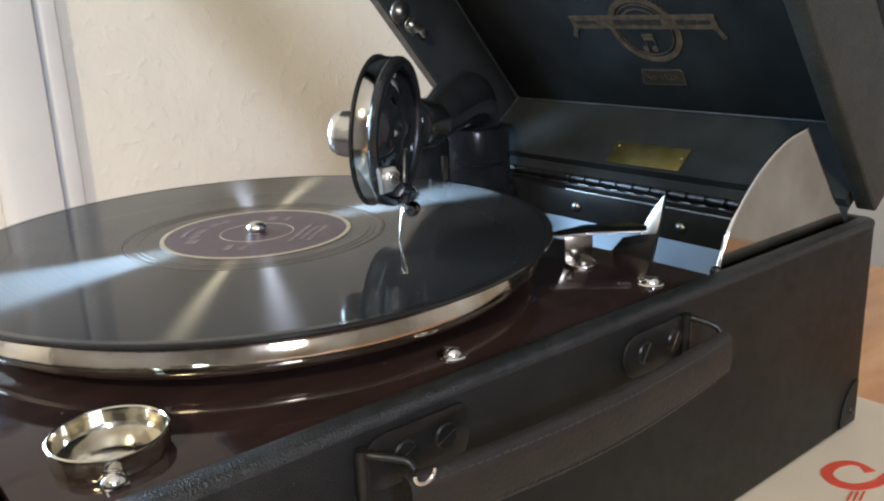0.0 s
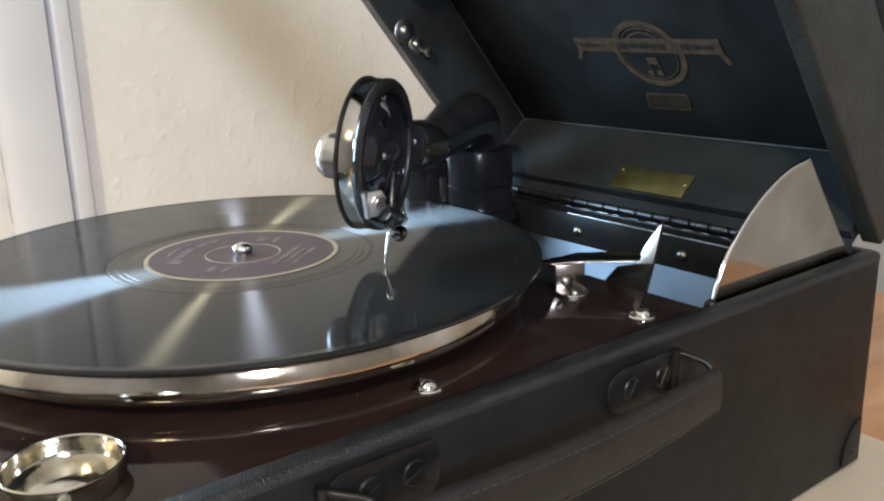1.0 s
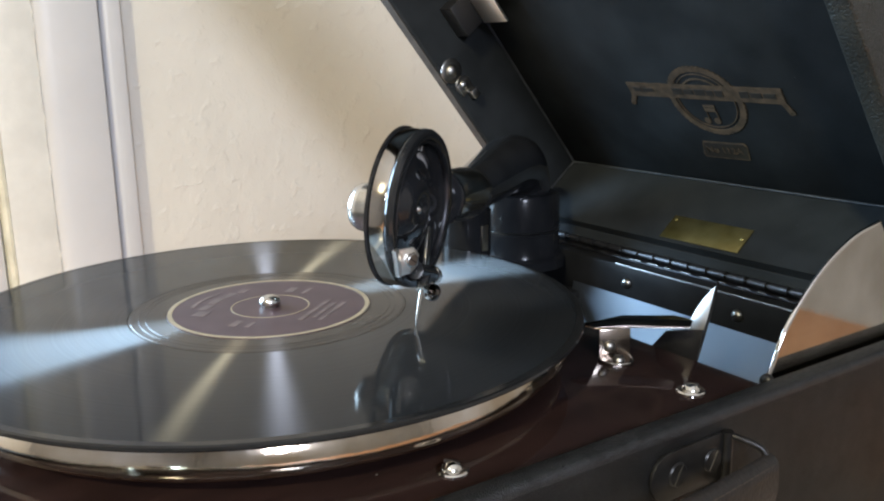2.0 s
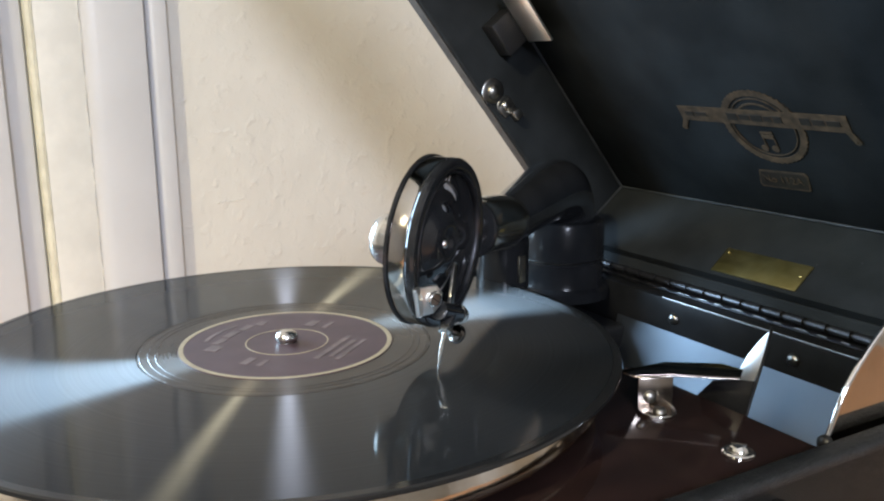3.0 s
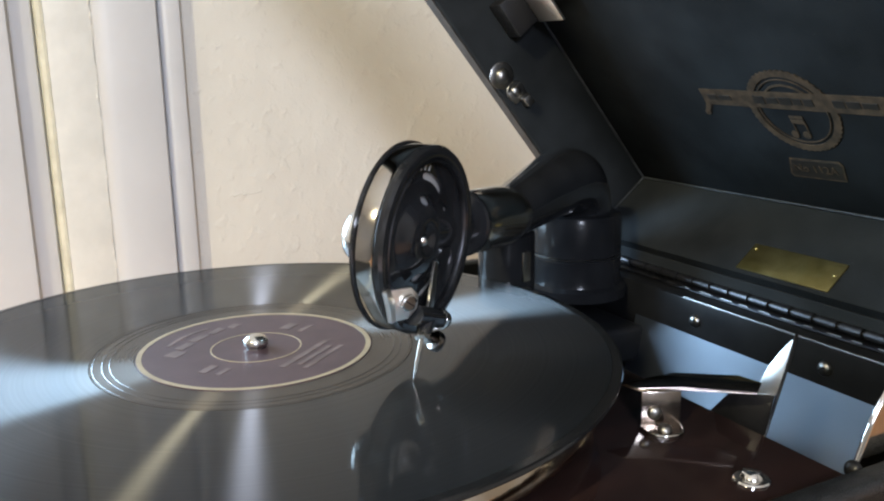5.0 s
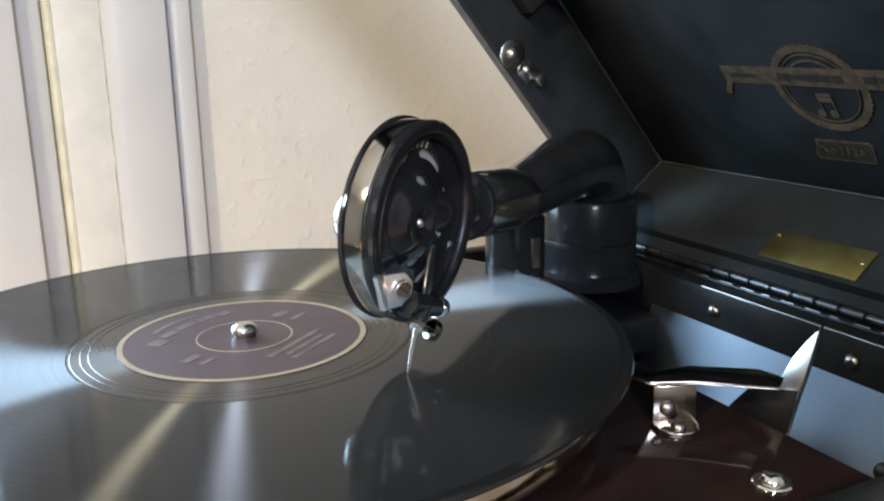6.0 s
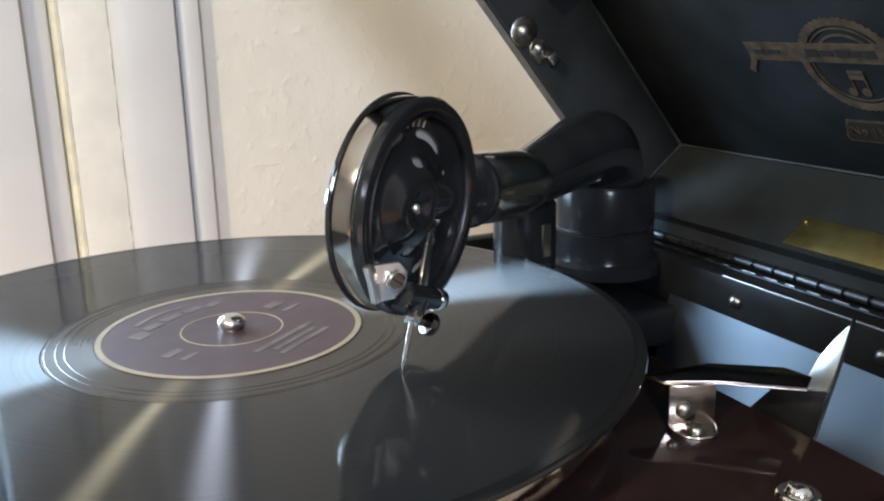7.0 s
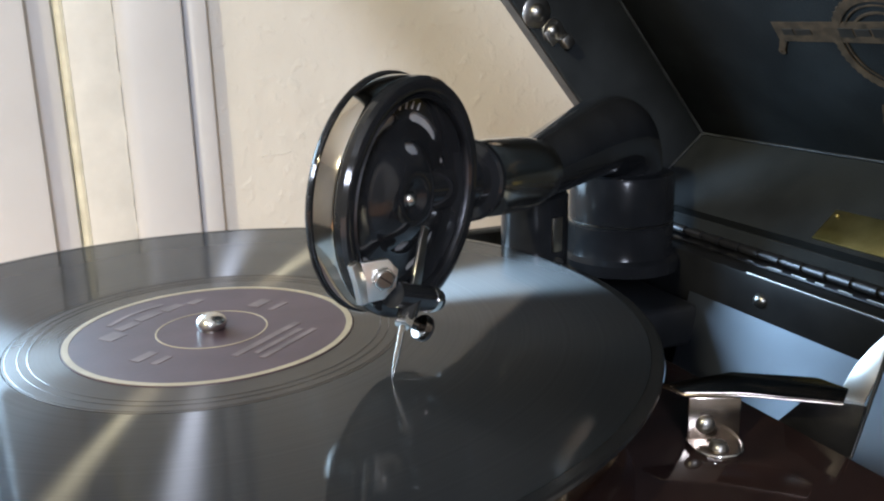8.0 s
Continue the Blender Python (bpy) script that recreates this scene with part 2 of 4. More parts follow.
def basis(origin, axis, up=(0, 0, 1)):
    """Matrix whose z runs along axis, and y near up."""
    z = Vector(axis).normalized()
    x = Vector(up).cross(z)
    x = x.normalized() if x.length > 1e-6 else Vector((1, 0, 0))
    y = z.cross(x)
    m = Matrix((x, y, z)).transposed().to_4x4()
    m.translation = origin
    return m


def box(bm, lo, hi, bevel=0.0, m=None):
    v = [bm.verts.new((x, y, z)) for x in (lo[0], hi[0]) for y in (lo[1], hi[1]) for z in (lo[2], hi[2])]
    fs = [bm.faces.new([v[i] for i in q]) for q in ((0, 1, 3, 2), (4, 6, 7, 5), (0, 4, 5, 1), (2, 3, 7, 6), (0, 2, 6, 4), (1, 5, 7, 3))]
    if bevel:
        es = list({e for f in fs for e in f.edges})
        r = bmesh.ops.bevel(bm, geom=es, offset=bevel, segments=2, affect="EDGES", profile=0.5)
        v = list({x for f in r["faces"] for x in f.verts} | {x for x in v if x.is_valid})
    if m:
        bmesh.ops.transform(bm, matrix=m, verts=v)
    return bm


def lathe(bm, profile, m=None, n=64, close=False):
    """Turns (radius, height) pairs round z; a radius of 0 closes to a point."""
    rings = []
    for r, z in profile:
        if r < 1e-7:
            rings.append([bm.verts.new((0, 0, z))])
        else:
            rings.append([bm.verts.new((r * math.cos(a), r * math.sin(a), z)) for a in (2 * math.pi * k / n for k in range(n))])
    pairs = list(zip(rings, rings[1:])) + ([(rings[-1], rings[0])] if close else [])
    for a, b in pairs:
        for k in range(n):
            q = [a[k % len(a)], a[(k + 1) % n % len(a)], b[(k + 1) % n % len(b)], b[k % len(b)]]
            q = list(dict.fromkeys(q))
            if len(q) > 2:
                bm.faces.new(q)
    if m:
        bmesh.ops.transform(bm, matrix=m, verts=[v for r in rings for v in r])
    return bm


def tube(bm, points, radii, n=24, cap=True, flat=1.0):
    """A swept round bar through points; flat squeezes it along its own up."""
    pts = [Vector(p) for p in points]
    rings = []
    side = None
    for i, p in enumerate(pts):
        d = (pts[min(i + 1, len(pts) - 1)] - pts[max(i - 1, 0)]).normalized()
        if side is None:
            side = d.cross(Vector((0, 0, 1)) if abs(d.z) < 0.9 else Vector((0, 1, 0))).normalized()
        side = (side - d * side.dot(d)).normalized()
        up = side.cross(d)
        r = radii[i] if hasattr(radii, "__len__") else radii
        rings.append([bm.verts.new(p + side * r * math.cos(a) + up * r * flat * math.sin(a)) for a in (2 * math.pi * k / n for k in range(n))])
    for a, b in zip(rings, rings[1:]):
        for k in range(n):
            bm.faces.new((a[k], a[(k + 1) % n], b[(k + 1) % n], b[k]))
    if cap:
        bm.faces.new(rings[0][::-1])
        bm.faces.new(rings[-1])
    return bm


def spline(points, steps=6):
    """A smooth run of places through the given ones."""
    p = [Vector(q) for q in points]
    p = [2 * p[0] - p[1], *p, 2 * p[-1] - p[-2]]
    out = []
    for i in range(1, len(p) - 2):
        for k in range(steps):
            t = k / steps
            out.append(0.5 * (2 * p[i] + (p[i + 1] - p[i - 1]) * t + (2 * p[i - 1] - 5 * p[i] + 4 * p[i + 1] - p[i + 2]) * t * t
                              + (3 * p[i] - p[i - 1] - 3 * p[i + 1] + p[i + 2]) * t ** 3))
    return out + [p[-2]]


def plate(bm, outline, normal, thick):
    """A flat polygon of world places, given thickness along normal."""
    n = Vector(normal).normalized() * thick
    a = [bm.verts.new(Vector(p)) for p in outline]
    b = [bm.verts.new(Vector(p) + n) for p in outline]
    bm.faces.new(a[::-1])
    bm.faces.new(b)
    for k in range(len(a)):
        bm.faces.new((a[k], a[(k + 1) % len(a)], b[(k + 1) % len(a)], b[k]))
    return bm


def soften(bm, offset, segments=2):
    bmesh.ops.remove_doubles(bm, verts=bm.verts, dist=1e-6)
    es = [e for e in bm.edges if len(e.link_faces) == 2 and e.calc_face_angle(0) > 0.6]
    bmesh.ops.bevel(bm, geom=es, offset=offset, segments=segments, affect="EDGES", profile=0.5)
    return bm


def B():
    return bmesh.new()


def rounded(hx0, hx1, hy0, hy1, r, z, inset=0.0, seg=5):
    """A loop of places: a rectangle with round corners."""
    x0, x1, y0, y1 = hx0 + inset, hx1 - inset, hy0 + inset, hy1 - inset
    r = max(r - inset, 0.0008)
    out = []
    for cx, cy, a0 in ((x1 - r, y1 - r, 0), (x0 + r, y1 - r, 90), (x0 + r, y0 + r, 180), (x1 - r, y0 + r, 270)):
        for k in range(seg + 1):
            a = radians(a0 + 90 * k / seg)
            out.append((cx + r * math.cos(a), cy + r * math.sin(a), z))
    return out


def loops(bm, rings, cap_first=False, cap_last=False):
    vs = [[bm.verts.new(p) for p in ring] for ring in rings]
    n = len(vs[0])
    for a, b in zip(vs, vs[1:]):
        for k in range(n):
            bm.faces.new((a[k], a[(k + 1) % n], b[(k + 1) % n], b[k]))
    if cap_first:
        bm.faces.new(vs[0])
    if cap_last:
        bm.faces.new(vs[-1])
    return bm


def dome_screw(name, at, axis, r, parent, material=None, slot=0.0, height=0.75, washer=0.0, label=""):
    """A round-headed screw, with a slot cut as a dark bar and a washer below."""
    m = basis(at, axis)
    bm = B()
    prof = [(0, height * r)] + [(r * math.sin(a), height * r * math.cos(a)) for a in (radians(d) for d in (18, 36, 54, 72, 90))] + [(r, -0.0004), (0, -0.0004)]
    lathe(bm, prof, m, 24)
    if washer:
        lathe(bm, [(r * 0.6, 0.0007), (washer * 0.92, 0.0007), (washer, 0.0003), (washer, -0.0004), (r * 0.6, -0.0004)], m, 28)
    ob = part(name, bm, material or NICKEL, parent, label, smooth=40)
    if slot:
        bm = B()
        box(bm, (-r * 0.72, -slot / 2, height * r * 0.80), (r * 0.72, slot / 2, height * r * 1.01), 0, m @ pose(0, 0, 0, 0, 0, 35))
        part("screw_slot", bm, MATT_BLACK, ob)
    return ob


# ---- room ----
WX = -0.575
ZF, ZC = -0.80, 1.75
XE, YN, YS = 2.60, 1.30, -2.70


def slab(name, lo, hi, material, label, category="wall"):
    ob = part(name, box(B(), lo, hi), material)
    return tagged(ob, label, category, kind="structure")


slab("floor", (-0.75, YS - 0.1, ZF - 0.05), (XE + 0.1, YN + 0.1, ZF), FLOOR, "dark brown floor boards of the room", "floor")
slab("ceiling", (-0.75, YS - 0.1, ZC), (XE + 0.1, YN + 0.1, ZC + 0.05), CEIL, "plain off-white painted ceiling", "ceiling")
slab("wall_north", (WX, YN, ZF), (XE, YN + 0.1, ZC), PLAIN, "pale grey painted wall behind the table")
east = thing("wall_east", (XE, 0.0, ZF), "pale grey painted wall with a narrow window", "wall", kind="structure")
for lo, hi in (((XE, YS, ZF), (XE + 0.1, -1.14, ZC)), ((XE, -0.72, ZF), (XE + 0.1, YN, ZC)), ((XE, -1.14, ZF), (XE + 0.1, -0.72, 0.74)), ((XE, -1.14, 1.38), (XE + 0.1, -0.72, ZC))):
    part("wall_panel", box(B(), lo, hi), PLAIN, east)
window2 = thing("window_2", (XE, -0.93, 0.74), "narrow white framed window with daylight", "window", kind="structure")
for lo, hi in (((XE - 0.01, -1.17, 0.71), (XE - 0.001, -1.13, 1.41)), ((XE - 0.01, -0.73, 0.71), (XE - 0.001, -0.69, 1.41)), ((XE - 0.01, -1.13, 0.71), (XE - 0.001, -0.73, 0.75)), ((XE - 0.01, -1.13, 1.37), (XE - 0.001, -0.73, 1.41))):
    part("frame_bar", box(B(), lo, hi), PAINT, window2)
pane2 = part("pane", box(B(), (XE + 0.04, -1.139, 0.741), (XE + 0.044, -0.721, 1.379)), GLASS, window2)
pane2.visible_shadow = False
slab("wall_south", (WX, YS - 0.1, ZF), (XE, YS, ZC), PLAIN, "pale grey painted wall of the room")

# the west wall, with the window opening from y -1.02 to -0.12
wall = thing("wall_west", (WX, 0.5, ZF), "cream trowelled plaster wall with uneven bumps", "wall", kind="structure")
WY0, WY1, WZ0, WZ1 = -1.02, -0.12, 0.10, 0.62
for lo, hi in (((WX - 0.1, 0.010, ZF), (WX, YN, ZC)),
               ((WX - 0.1, YS, ZF), (WX, -1.45, ZC)),
               ((WX - 0.1, -1.45, WZ1 + 0.15), (WX, 0.010, ZC)),
               ((WX - 0.1, -1.45, ZF), (WX, 0.010, WZ0 - 0.10))):
    part("plaster", box(B(), lo, hi), PLASTER, wall)

# the raised crack and dabs in the plaster
bm = B()
tube(bm, spline([(WX + 0.0002, 0.133 + 0.030 * k / 5, 0.090 + 0.0007 * k + 0.001 * math.sin(k * 1.3)) for k in range(6)], 3), 0.0005, 6)
part("plaster_crack", bm, PLASTER, wall)

window = thing("window_1", (WX, -0.70, WZ0), "white gloss painted window frame with aged cream strip", "window", kind="structure")
ZB, ZT = WZ0 - 0.10, WZ1 + 0.15


def moulding(name, outline, material, label=""):
    """An upright moulding: places (y, depth from the wall) swept from sill to head."""
    bm = B()
    lo = [bm.verts.new((WX + d, y, ZB)) for y, d in outline]
    hi = [bm.verts.new((WX + d, y, ZT)) for y, d in outline]
    n = len(lo)
    for k in range(n):
        bm.faces.new((lo[k], lo[(k + 1) % n], hi[(k + 1) % n], hi[k]))
    bm.faces.new(lo[::-1])
    bm.faces.new(hi)
    return part(name, bm, material, window, label, smooth=35)


moulding("outer_bead", [(0.0925, -0.02), (0.0925, 0.0110), (0.0918, 0.0130), (0.0900, 0.0140), (0.0800, 0.0142), (0.0765, 0.0136), (0.0740, 0.0116), (0.0722, 0.0090), (0.0722, -0.02)], PAINT)
moulding("casing_board", [(0.0718, 0.0105), (0.0706, 0.0160), (0.0694, 0.0190), (0.0672, 0.0200), (0.0280, 0.0196), (0.0210, 0.0184), (0.0164, 0.0156), (0.0146, 0.0128),
                          (0.0146, -0.02), (0.0718, -0.02)], PAINT)
moulding("aged_strip", [(0.0143, 0.0122), (0.0110, 0.0130), (-0.0190, 0.0120), (-0.0242, 0.0104), (-0.0242, -0.02), (0.0143, -0.02)], OLD_PAINT,
         "aged cream painted strip with fine cracks")
moulding("sealant_bead", [(-0.0245, 0.0094), (-0.0270, 0.0100), (-0.0300, 0.0084), (-0.0318, 0.0040), (-0.0318, -0.02), (-0.0245, -0.02)], SEALANT, "yellowed sealant bead")
moulding("bevelled_stop", [(-0.0322, -0.0010), (-0.0340, 0.0030), (-0.0370, 0.0046), (-0.0480, 0.0050), (-0.0520, 0.0070), (-0.0530, 0.0090), (-0.0530, -0.06), (-0.0322, -0.06)], PAINT)
moulding("sash_stile", [(-0.0534, 0.0140), (-0.0542, 0.0160), (-0.0570, 0.0170), (-0.1150, 0.0170), (-0.1200, 0.0060), (-0.1200, -0.06), (-0.0534, -0.06)], PAINT)
# a run of old paint drips along the aged strip
bm = B()
for k in range(26):
    z = 0.02 + 0.012 * k
    y = 0.0134 + 0.0006 * math.sin(k * 1.7)
    tube(bm, [(WX + 0.0126, y, z), (WX + 0.0128, y + 0.0003, z + 0.005), (WX + 0.0126, y, z + 0.011)], [0.0003, 0.0009 + 0.0003 * math.sin(k), 0.0003], 6)
part("paint_ridge", bm, OLD_PAINT, window)
for name, lo, hi in (("head_rail", (WX - 0.05, WY0, WZ1), (WX - 0.011, WY1, WZ1 + 0.15)), ("bottom_rail", (WX - 0.05, WY0, WZ0 - 0.10), (WX - 0.011, WY1, WZ0)),
                     ("far_stile", (WX - 0.05, -1.45, ZB), (WX + 0.008, WY0, ZT))):
    part(name, box(B(), lo, hi), PAINT, window)
part("glazing_bar", box(B(), (WX - 0.018, WY0 + 0.001, 0.394), (WX - 0.004, WY1 - 0.001, 0.416), 0.002), PAINT, window)
pane = part("pane", box(B(), (WX - 0.038, WY0, WZ0), (WX - 0.034, WY1, WZ1)), GLASS, window, "clear window pane")
pane.visible_shadow = False

for name, at, r in (("ceiling_lamp", WARM_AT, 0.10),):
    lamp = thing(name, (at[0], at[1], ZC), "small round white ceiling lamp", "lamp")
    bm = lathe(B(), [(r * 0.3, ZC), (r * 0.9, at[2] + 0.05), (r, at[2] + 0.012), (r * 0.97, at[2] + 0.010), (r * 0.8, at[2] + 0.04), (0.0, at[2] + 0.05)],
               Matrix.Translation((at[0], at[1], 0)), 32)
    part("shade", bm, PAINT, lamp, smooth=40)

# ---- table and box ----
table = thing("table", (0.4, 0.0, ZF), "orange pine table top on four square legs", "table")
TX0, TX1, TY0, TY1, TZ = -0.56, 1.00, -0.55, 0.72, -0.06
part("tabletop", soften(box(B(), (TX0, TY0, TZ - 0.03), (TX1, TY1, TZ)), 0.003), WOOD, table, smooth=40)
for x in (TX0 + 0.03, TX1 - 0.09):
    for y in (TY0 + 0.03, TY1 - 0.09):
        part("leg", box(B(), (x, y, ZF), (x + 0.06, y + 0.06, TZ - 0.03), 0.003), WOOD, table)
carton = thing("cardboard_box", (0.0, 0.05, TZ), "flat cream cardboard box with red printed swirl, under the gramophone", "box")
part("shell", soften(loops(B(), [rounded(-0.24, 0.33, -0.30, 0.288, 0.004, TZ), rounded(-0.24, 0.33, -0.30, 0.288, 0.004, 0.0)], True, True), 0.001), CARD, carton, smooth=40)


def ribbon(points, widths, z, thick=0.0004):
    """A flat printed stroke of varying width."""
    pts = spline([(x, y, 0) for x, y in points], 6)
    bm = B()
    rows = []
    for i, p in enumerate(pts):
        d = (pts[min(i + 1, len(pts) - 1)] - pts[max(i - 1, 0)]).normalized()
        s = Vector((-d.y, d.x, 0))
        f = i / (len(pts) - 1) * (len(widths) - 1)
        k = min(int(f), len(widths) - 2)
        w = widths[k] + (widths[k + 1] - widths[k]) * (f - k)
        rows.append([bm.verts.new((p.x + s.x * e * w / 2, p.y + s.y * e * w / 2, z + h)) for e, h in ((-1, 0), (-1, thick), (1, thick), (1, 0))])
    for a, b in zip(rows, rows[1:]):
        for k in range(4):
            bm.faces.new((a[k], a[(k + 1) % 4], b[(k + 1) % 4], b[k]))
    bm.faces.new(rows[0])
    bm.faces.new(rows[-1][::-1])
    return bm


part("printed_swirl", ribbon([(0.1717, 0.2139), (0.1660, 0.2166), (0.1611, 0.2145), (0.1578, 0.2073), (0.1582, 0.1996), (0.1620, 0.1949), (0.1674, 0.1936), (0.1739, 0.1971), (0.1782, 0.2065), (0.1781, 0.2135), (0.1780, 0.2264)],
                             [0.0052, 0.0030, 0.0036, 0.0046, 0.0052, 0.0054, 0.0056, 0.0052, 0.0046, 0.0038, 0.0014], 0.0001), RED, carton, "red printed swirl")
for a, b in (((0.1759, 0.1832), (0.1740, 0.1917)), ((0.1777, 0.1851), (0.1757, 0.1935)), ((0.1795, 0.1871), (0.1775, 0.1955))):
    part("printed_bar", ribbon([a, b], [0.0009, 0.0009], 0.0001), RED, carton, "thin red printed bar")

# ---- gramophone ----
gram = thing("portable_gramophone", (0.0, 0.06, 0.0), "black leathercloth portable gramophone with open lid and nickel fittings", "gramophone")
CX, CY0, CY1, CZ = 0.1443, -0.1390, 0.2590, 0.1092

rings = [rounded(-CX, CX, CY0, CY1, 0.006, 0.0006, 0.002), rounded(-CX, CX, CY0, CY1, 0.006, 0.0026)]
rings += [rounded(-CX, CX, CY0, CY1, 0.006, CZ - 0.0018 + 0.0018 * math.sin(a), 0.0018 * (1 - math.cos(a))) for a in (radians(d) for d in (0, 15, 30, 45, 60, 75, 90))]
rings += [rounded(-CX, CX, CY0, CY1, 0.006, CZ, 0.0066), rounded(-CX, CX, CY0, CY1, 0.006, CZ - 0.001, 0.0078), rounded(-CX, CX, CY0, CY1, 0.006, 0.012, 0.0078)]
case = part("case", loops(B(), rings, True, True), LEATHER, gram, smooth=50)
rim_rings = [rounded(-CX, CX, CY0, CY1, 0.006, z, inset) for z, inset in ((CZ - 0.0030, -0.0003), (CZ - 0.0012, -0.0003), (CZ - 0.0002, 0.0002), (CZ + 0.0005, 0.0014), (CZ + 0.0007, 0.0040), (CZ + 0.0006, 0.0068), (CZ - 0.0006, 0.0080))]
part("case_rim", loops(B(), rim_rings), RIMCLOTH, case, "worn cloth edge of the case, rubbed and speckled", smooth=60)
for sx, sy in ((1, 1), (1, -1), (-1, 1), (-1, -1)):
    # leather corner guards with a stud
    yc = CY1 if sy > 0 else CY0
    yc -= sy * 0.0055
    pts = [(sx * CX, yc, 0.003)] + [(sx * CX, yc - sy * 0.016 * math.sin(a), 0.003 + 0.023 * math.cos(a)) for a in (radians(d) for d in range(0, 91, 10))]
    guard = part("corner_guard", soften(plate(B(), pts, (sx, 0, 0), 0.0007), 0.0003), LEATHER, case, "black corner guard with stud", smooth=40)
    dome_screw("stud", (sx * (CX + 0.0007), yc - sy * 0.005, 0.010), (sx, 0, 0), 0.0022, case, STEEL_DARK, height=0.4)

BZ = 0.1080
board = part("motor_board", soften(box(B(), (-0.1366, -0.1288, BZ - 0.011), (0.1366, 0.1320, BZ)), 0.0006), BOARD, gram, "glossy dark mahogany motor board", smooth=40)
for x, y in ((0.1243, 0.0030), (0.1250, 0.1060), (-0.1243, 0.0030), (-0.1250, 0.1060)):
    dome_screw("board_screw", (x, y, BZ + 0.0002), (0, 0, 1), 0.0034, board, slot=0.0007, height=0.9, washer=0.0052)

# turntable and spindle
bm = lathe(B(), [(0.0, 0.1110), (0.100, 0.1110), (0.111, 0.1116), (0.1160, 0.1128), (0.1182, 0.1142), (0.1192, 0.1160), (0.1193, 0.1176), (0.1188, 0.1200), (0.1180, 0.1225), (0.1170, 0.1243),
                 (0.1155, 0.1253), (0.1120, 0.1256), (0.0, 0.1256)], None, 128)
platter = part("turntable", bm, RIM, gram, "nickel plated turntable with rounded rim", smooth=30)
bm = lathe(B(), [(0.0060, BZ), (0.0060, 0.1110), (0.0, 0.1110)], None, 24)
part("turntable_shaft", bm, STEEL, platter)
bm = lathe(B(), [(0.0034, 0.1262), (0.0034, 0.1284), (0.0040, 0.1290), (0.0043, 0.1300), (0.0041, 0.1310), (0.0032, 0.1320), (0.0017, 0.1326), (0.0, 0.1328)], None, 32)
part("spindle", bm, SATIN, platter, "shiny round-topped spindle", smooth=40)

# needle cup on the board
CUP = Vector((0.1112, -0.1026, 0))
bm = lathe(B(), [(0.0, BZ + 0.0016), (0.0040, BZ + 0.0014), (0.0090, BZ + 0.0009), (0.0122, BZ + 0.0010), (0.0136, BZ + 0.0016), (0.0142, BZ + 0.0030), (0.0144, BZ + 0.0056), (0.0146, BZ + 0.0066), (0.0150, BZ + 0.0069), (0.0155, BZ + 0.0066), (0.0156, BZ + 0.0060),
                 (0.0154, BZ + 0.0050), (0.0154, BZ + 0.0034), (0.0151, BZ + 0.0012), (0.0145, BZ), (0.0, BZ)], Matrix.Translation(CUP), 72)
cup = part("needle_cup", bm, CUP_METAL, gram, "round nickel needle cup", smooth=35)
part("cup_lug", soften(box(B(), (0.1235, -0.1105, BZ), (0.1310, -0.1045, BZ + 0.0012)), 0.0004), NICKEL, cup, smooth=40)
dome_screw("cup_screw", (0.1280, -0.1075, BZ + 0.0012), (0, 0, 1), 0.0033, cup, slot=0.0006, height=0.9)

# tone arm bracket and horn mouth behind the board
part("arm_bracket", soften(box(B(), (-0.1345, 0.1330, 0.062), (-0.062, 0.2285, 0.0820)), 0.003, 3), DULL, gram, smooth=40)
bm = B()
prof = [(0.2290, 0.0862), (0.2272, 0.0810), (0.2250, 0.0755), (0.2218, 0.0690), (0.2170, 0.0620), (0.2100, 0.0550), (0.2000, 0.0490), (0.1850, 0.0435), (0.1650, 0.0395), (0.1150, 0.0350)]
COLS = [-0.0700 + 0.2060 * k / 20 for k in range(21)]


def horn_dip(x, y):
    """The mouth falls away towards the throat under the tone arm."""
    return 0.060 * max(0.0, (0.055 - x) / 0.10) ** 2 * min(1.0, (0.2290 - y) / 0.045)


top = [[bm.verts.new((x, y, z - horn_dip(x, y))) for x in COLS] for y, z in prof]
under = [[bm.verts.new((x, y, z - horn_dip(x, y) - 0.0015)) for x in COLS] for y, z in prof]
for grid in (top, under):
    for a, b in zip(grid, grid[1:]):
        for k in range(len(COLS) - 1):
            bm.faces.new((a[k], a[k + 1], b[k + 1], b[k]))
for a, b in ((top[0], under[0]), (top[-1], under[-1]), ([r[0] for r in top], [r[0] for r in under]), ([r[-1] for r in top], [r[-1] for r in under])):
    for k in range(len(a) - 1):
        bm.faces.new((a[k], a[k + 1], b[k + 1], b[k]))
part("horn_floor", bm, HORN, gram, "silvered metal horn mouth", smooth=40)
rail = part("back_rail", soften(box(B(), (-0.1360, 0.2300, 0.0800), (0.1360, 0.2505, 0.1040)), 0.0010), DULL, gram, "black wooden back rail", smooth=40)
for x in (-0.103, -0.0261, 0.0509, 0.121):
    dome_screw("rail_screw", (x, 0.2299, 0.0940), (0, -1, 0), 0.0033, rail, STEEL, slot=0.0006)

part("rail_edge", tube(B(), [(-0.0350, 0.2301, 0.1041), (0.1350, 0.2301, 0.1041)], 0.0006, 8), STEEL, rail, "bright edge strip", smooth=60)

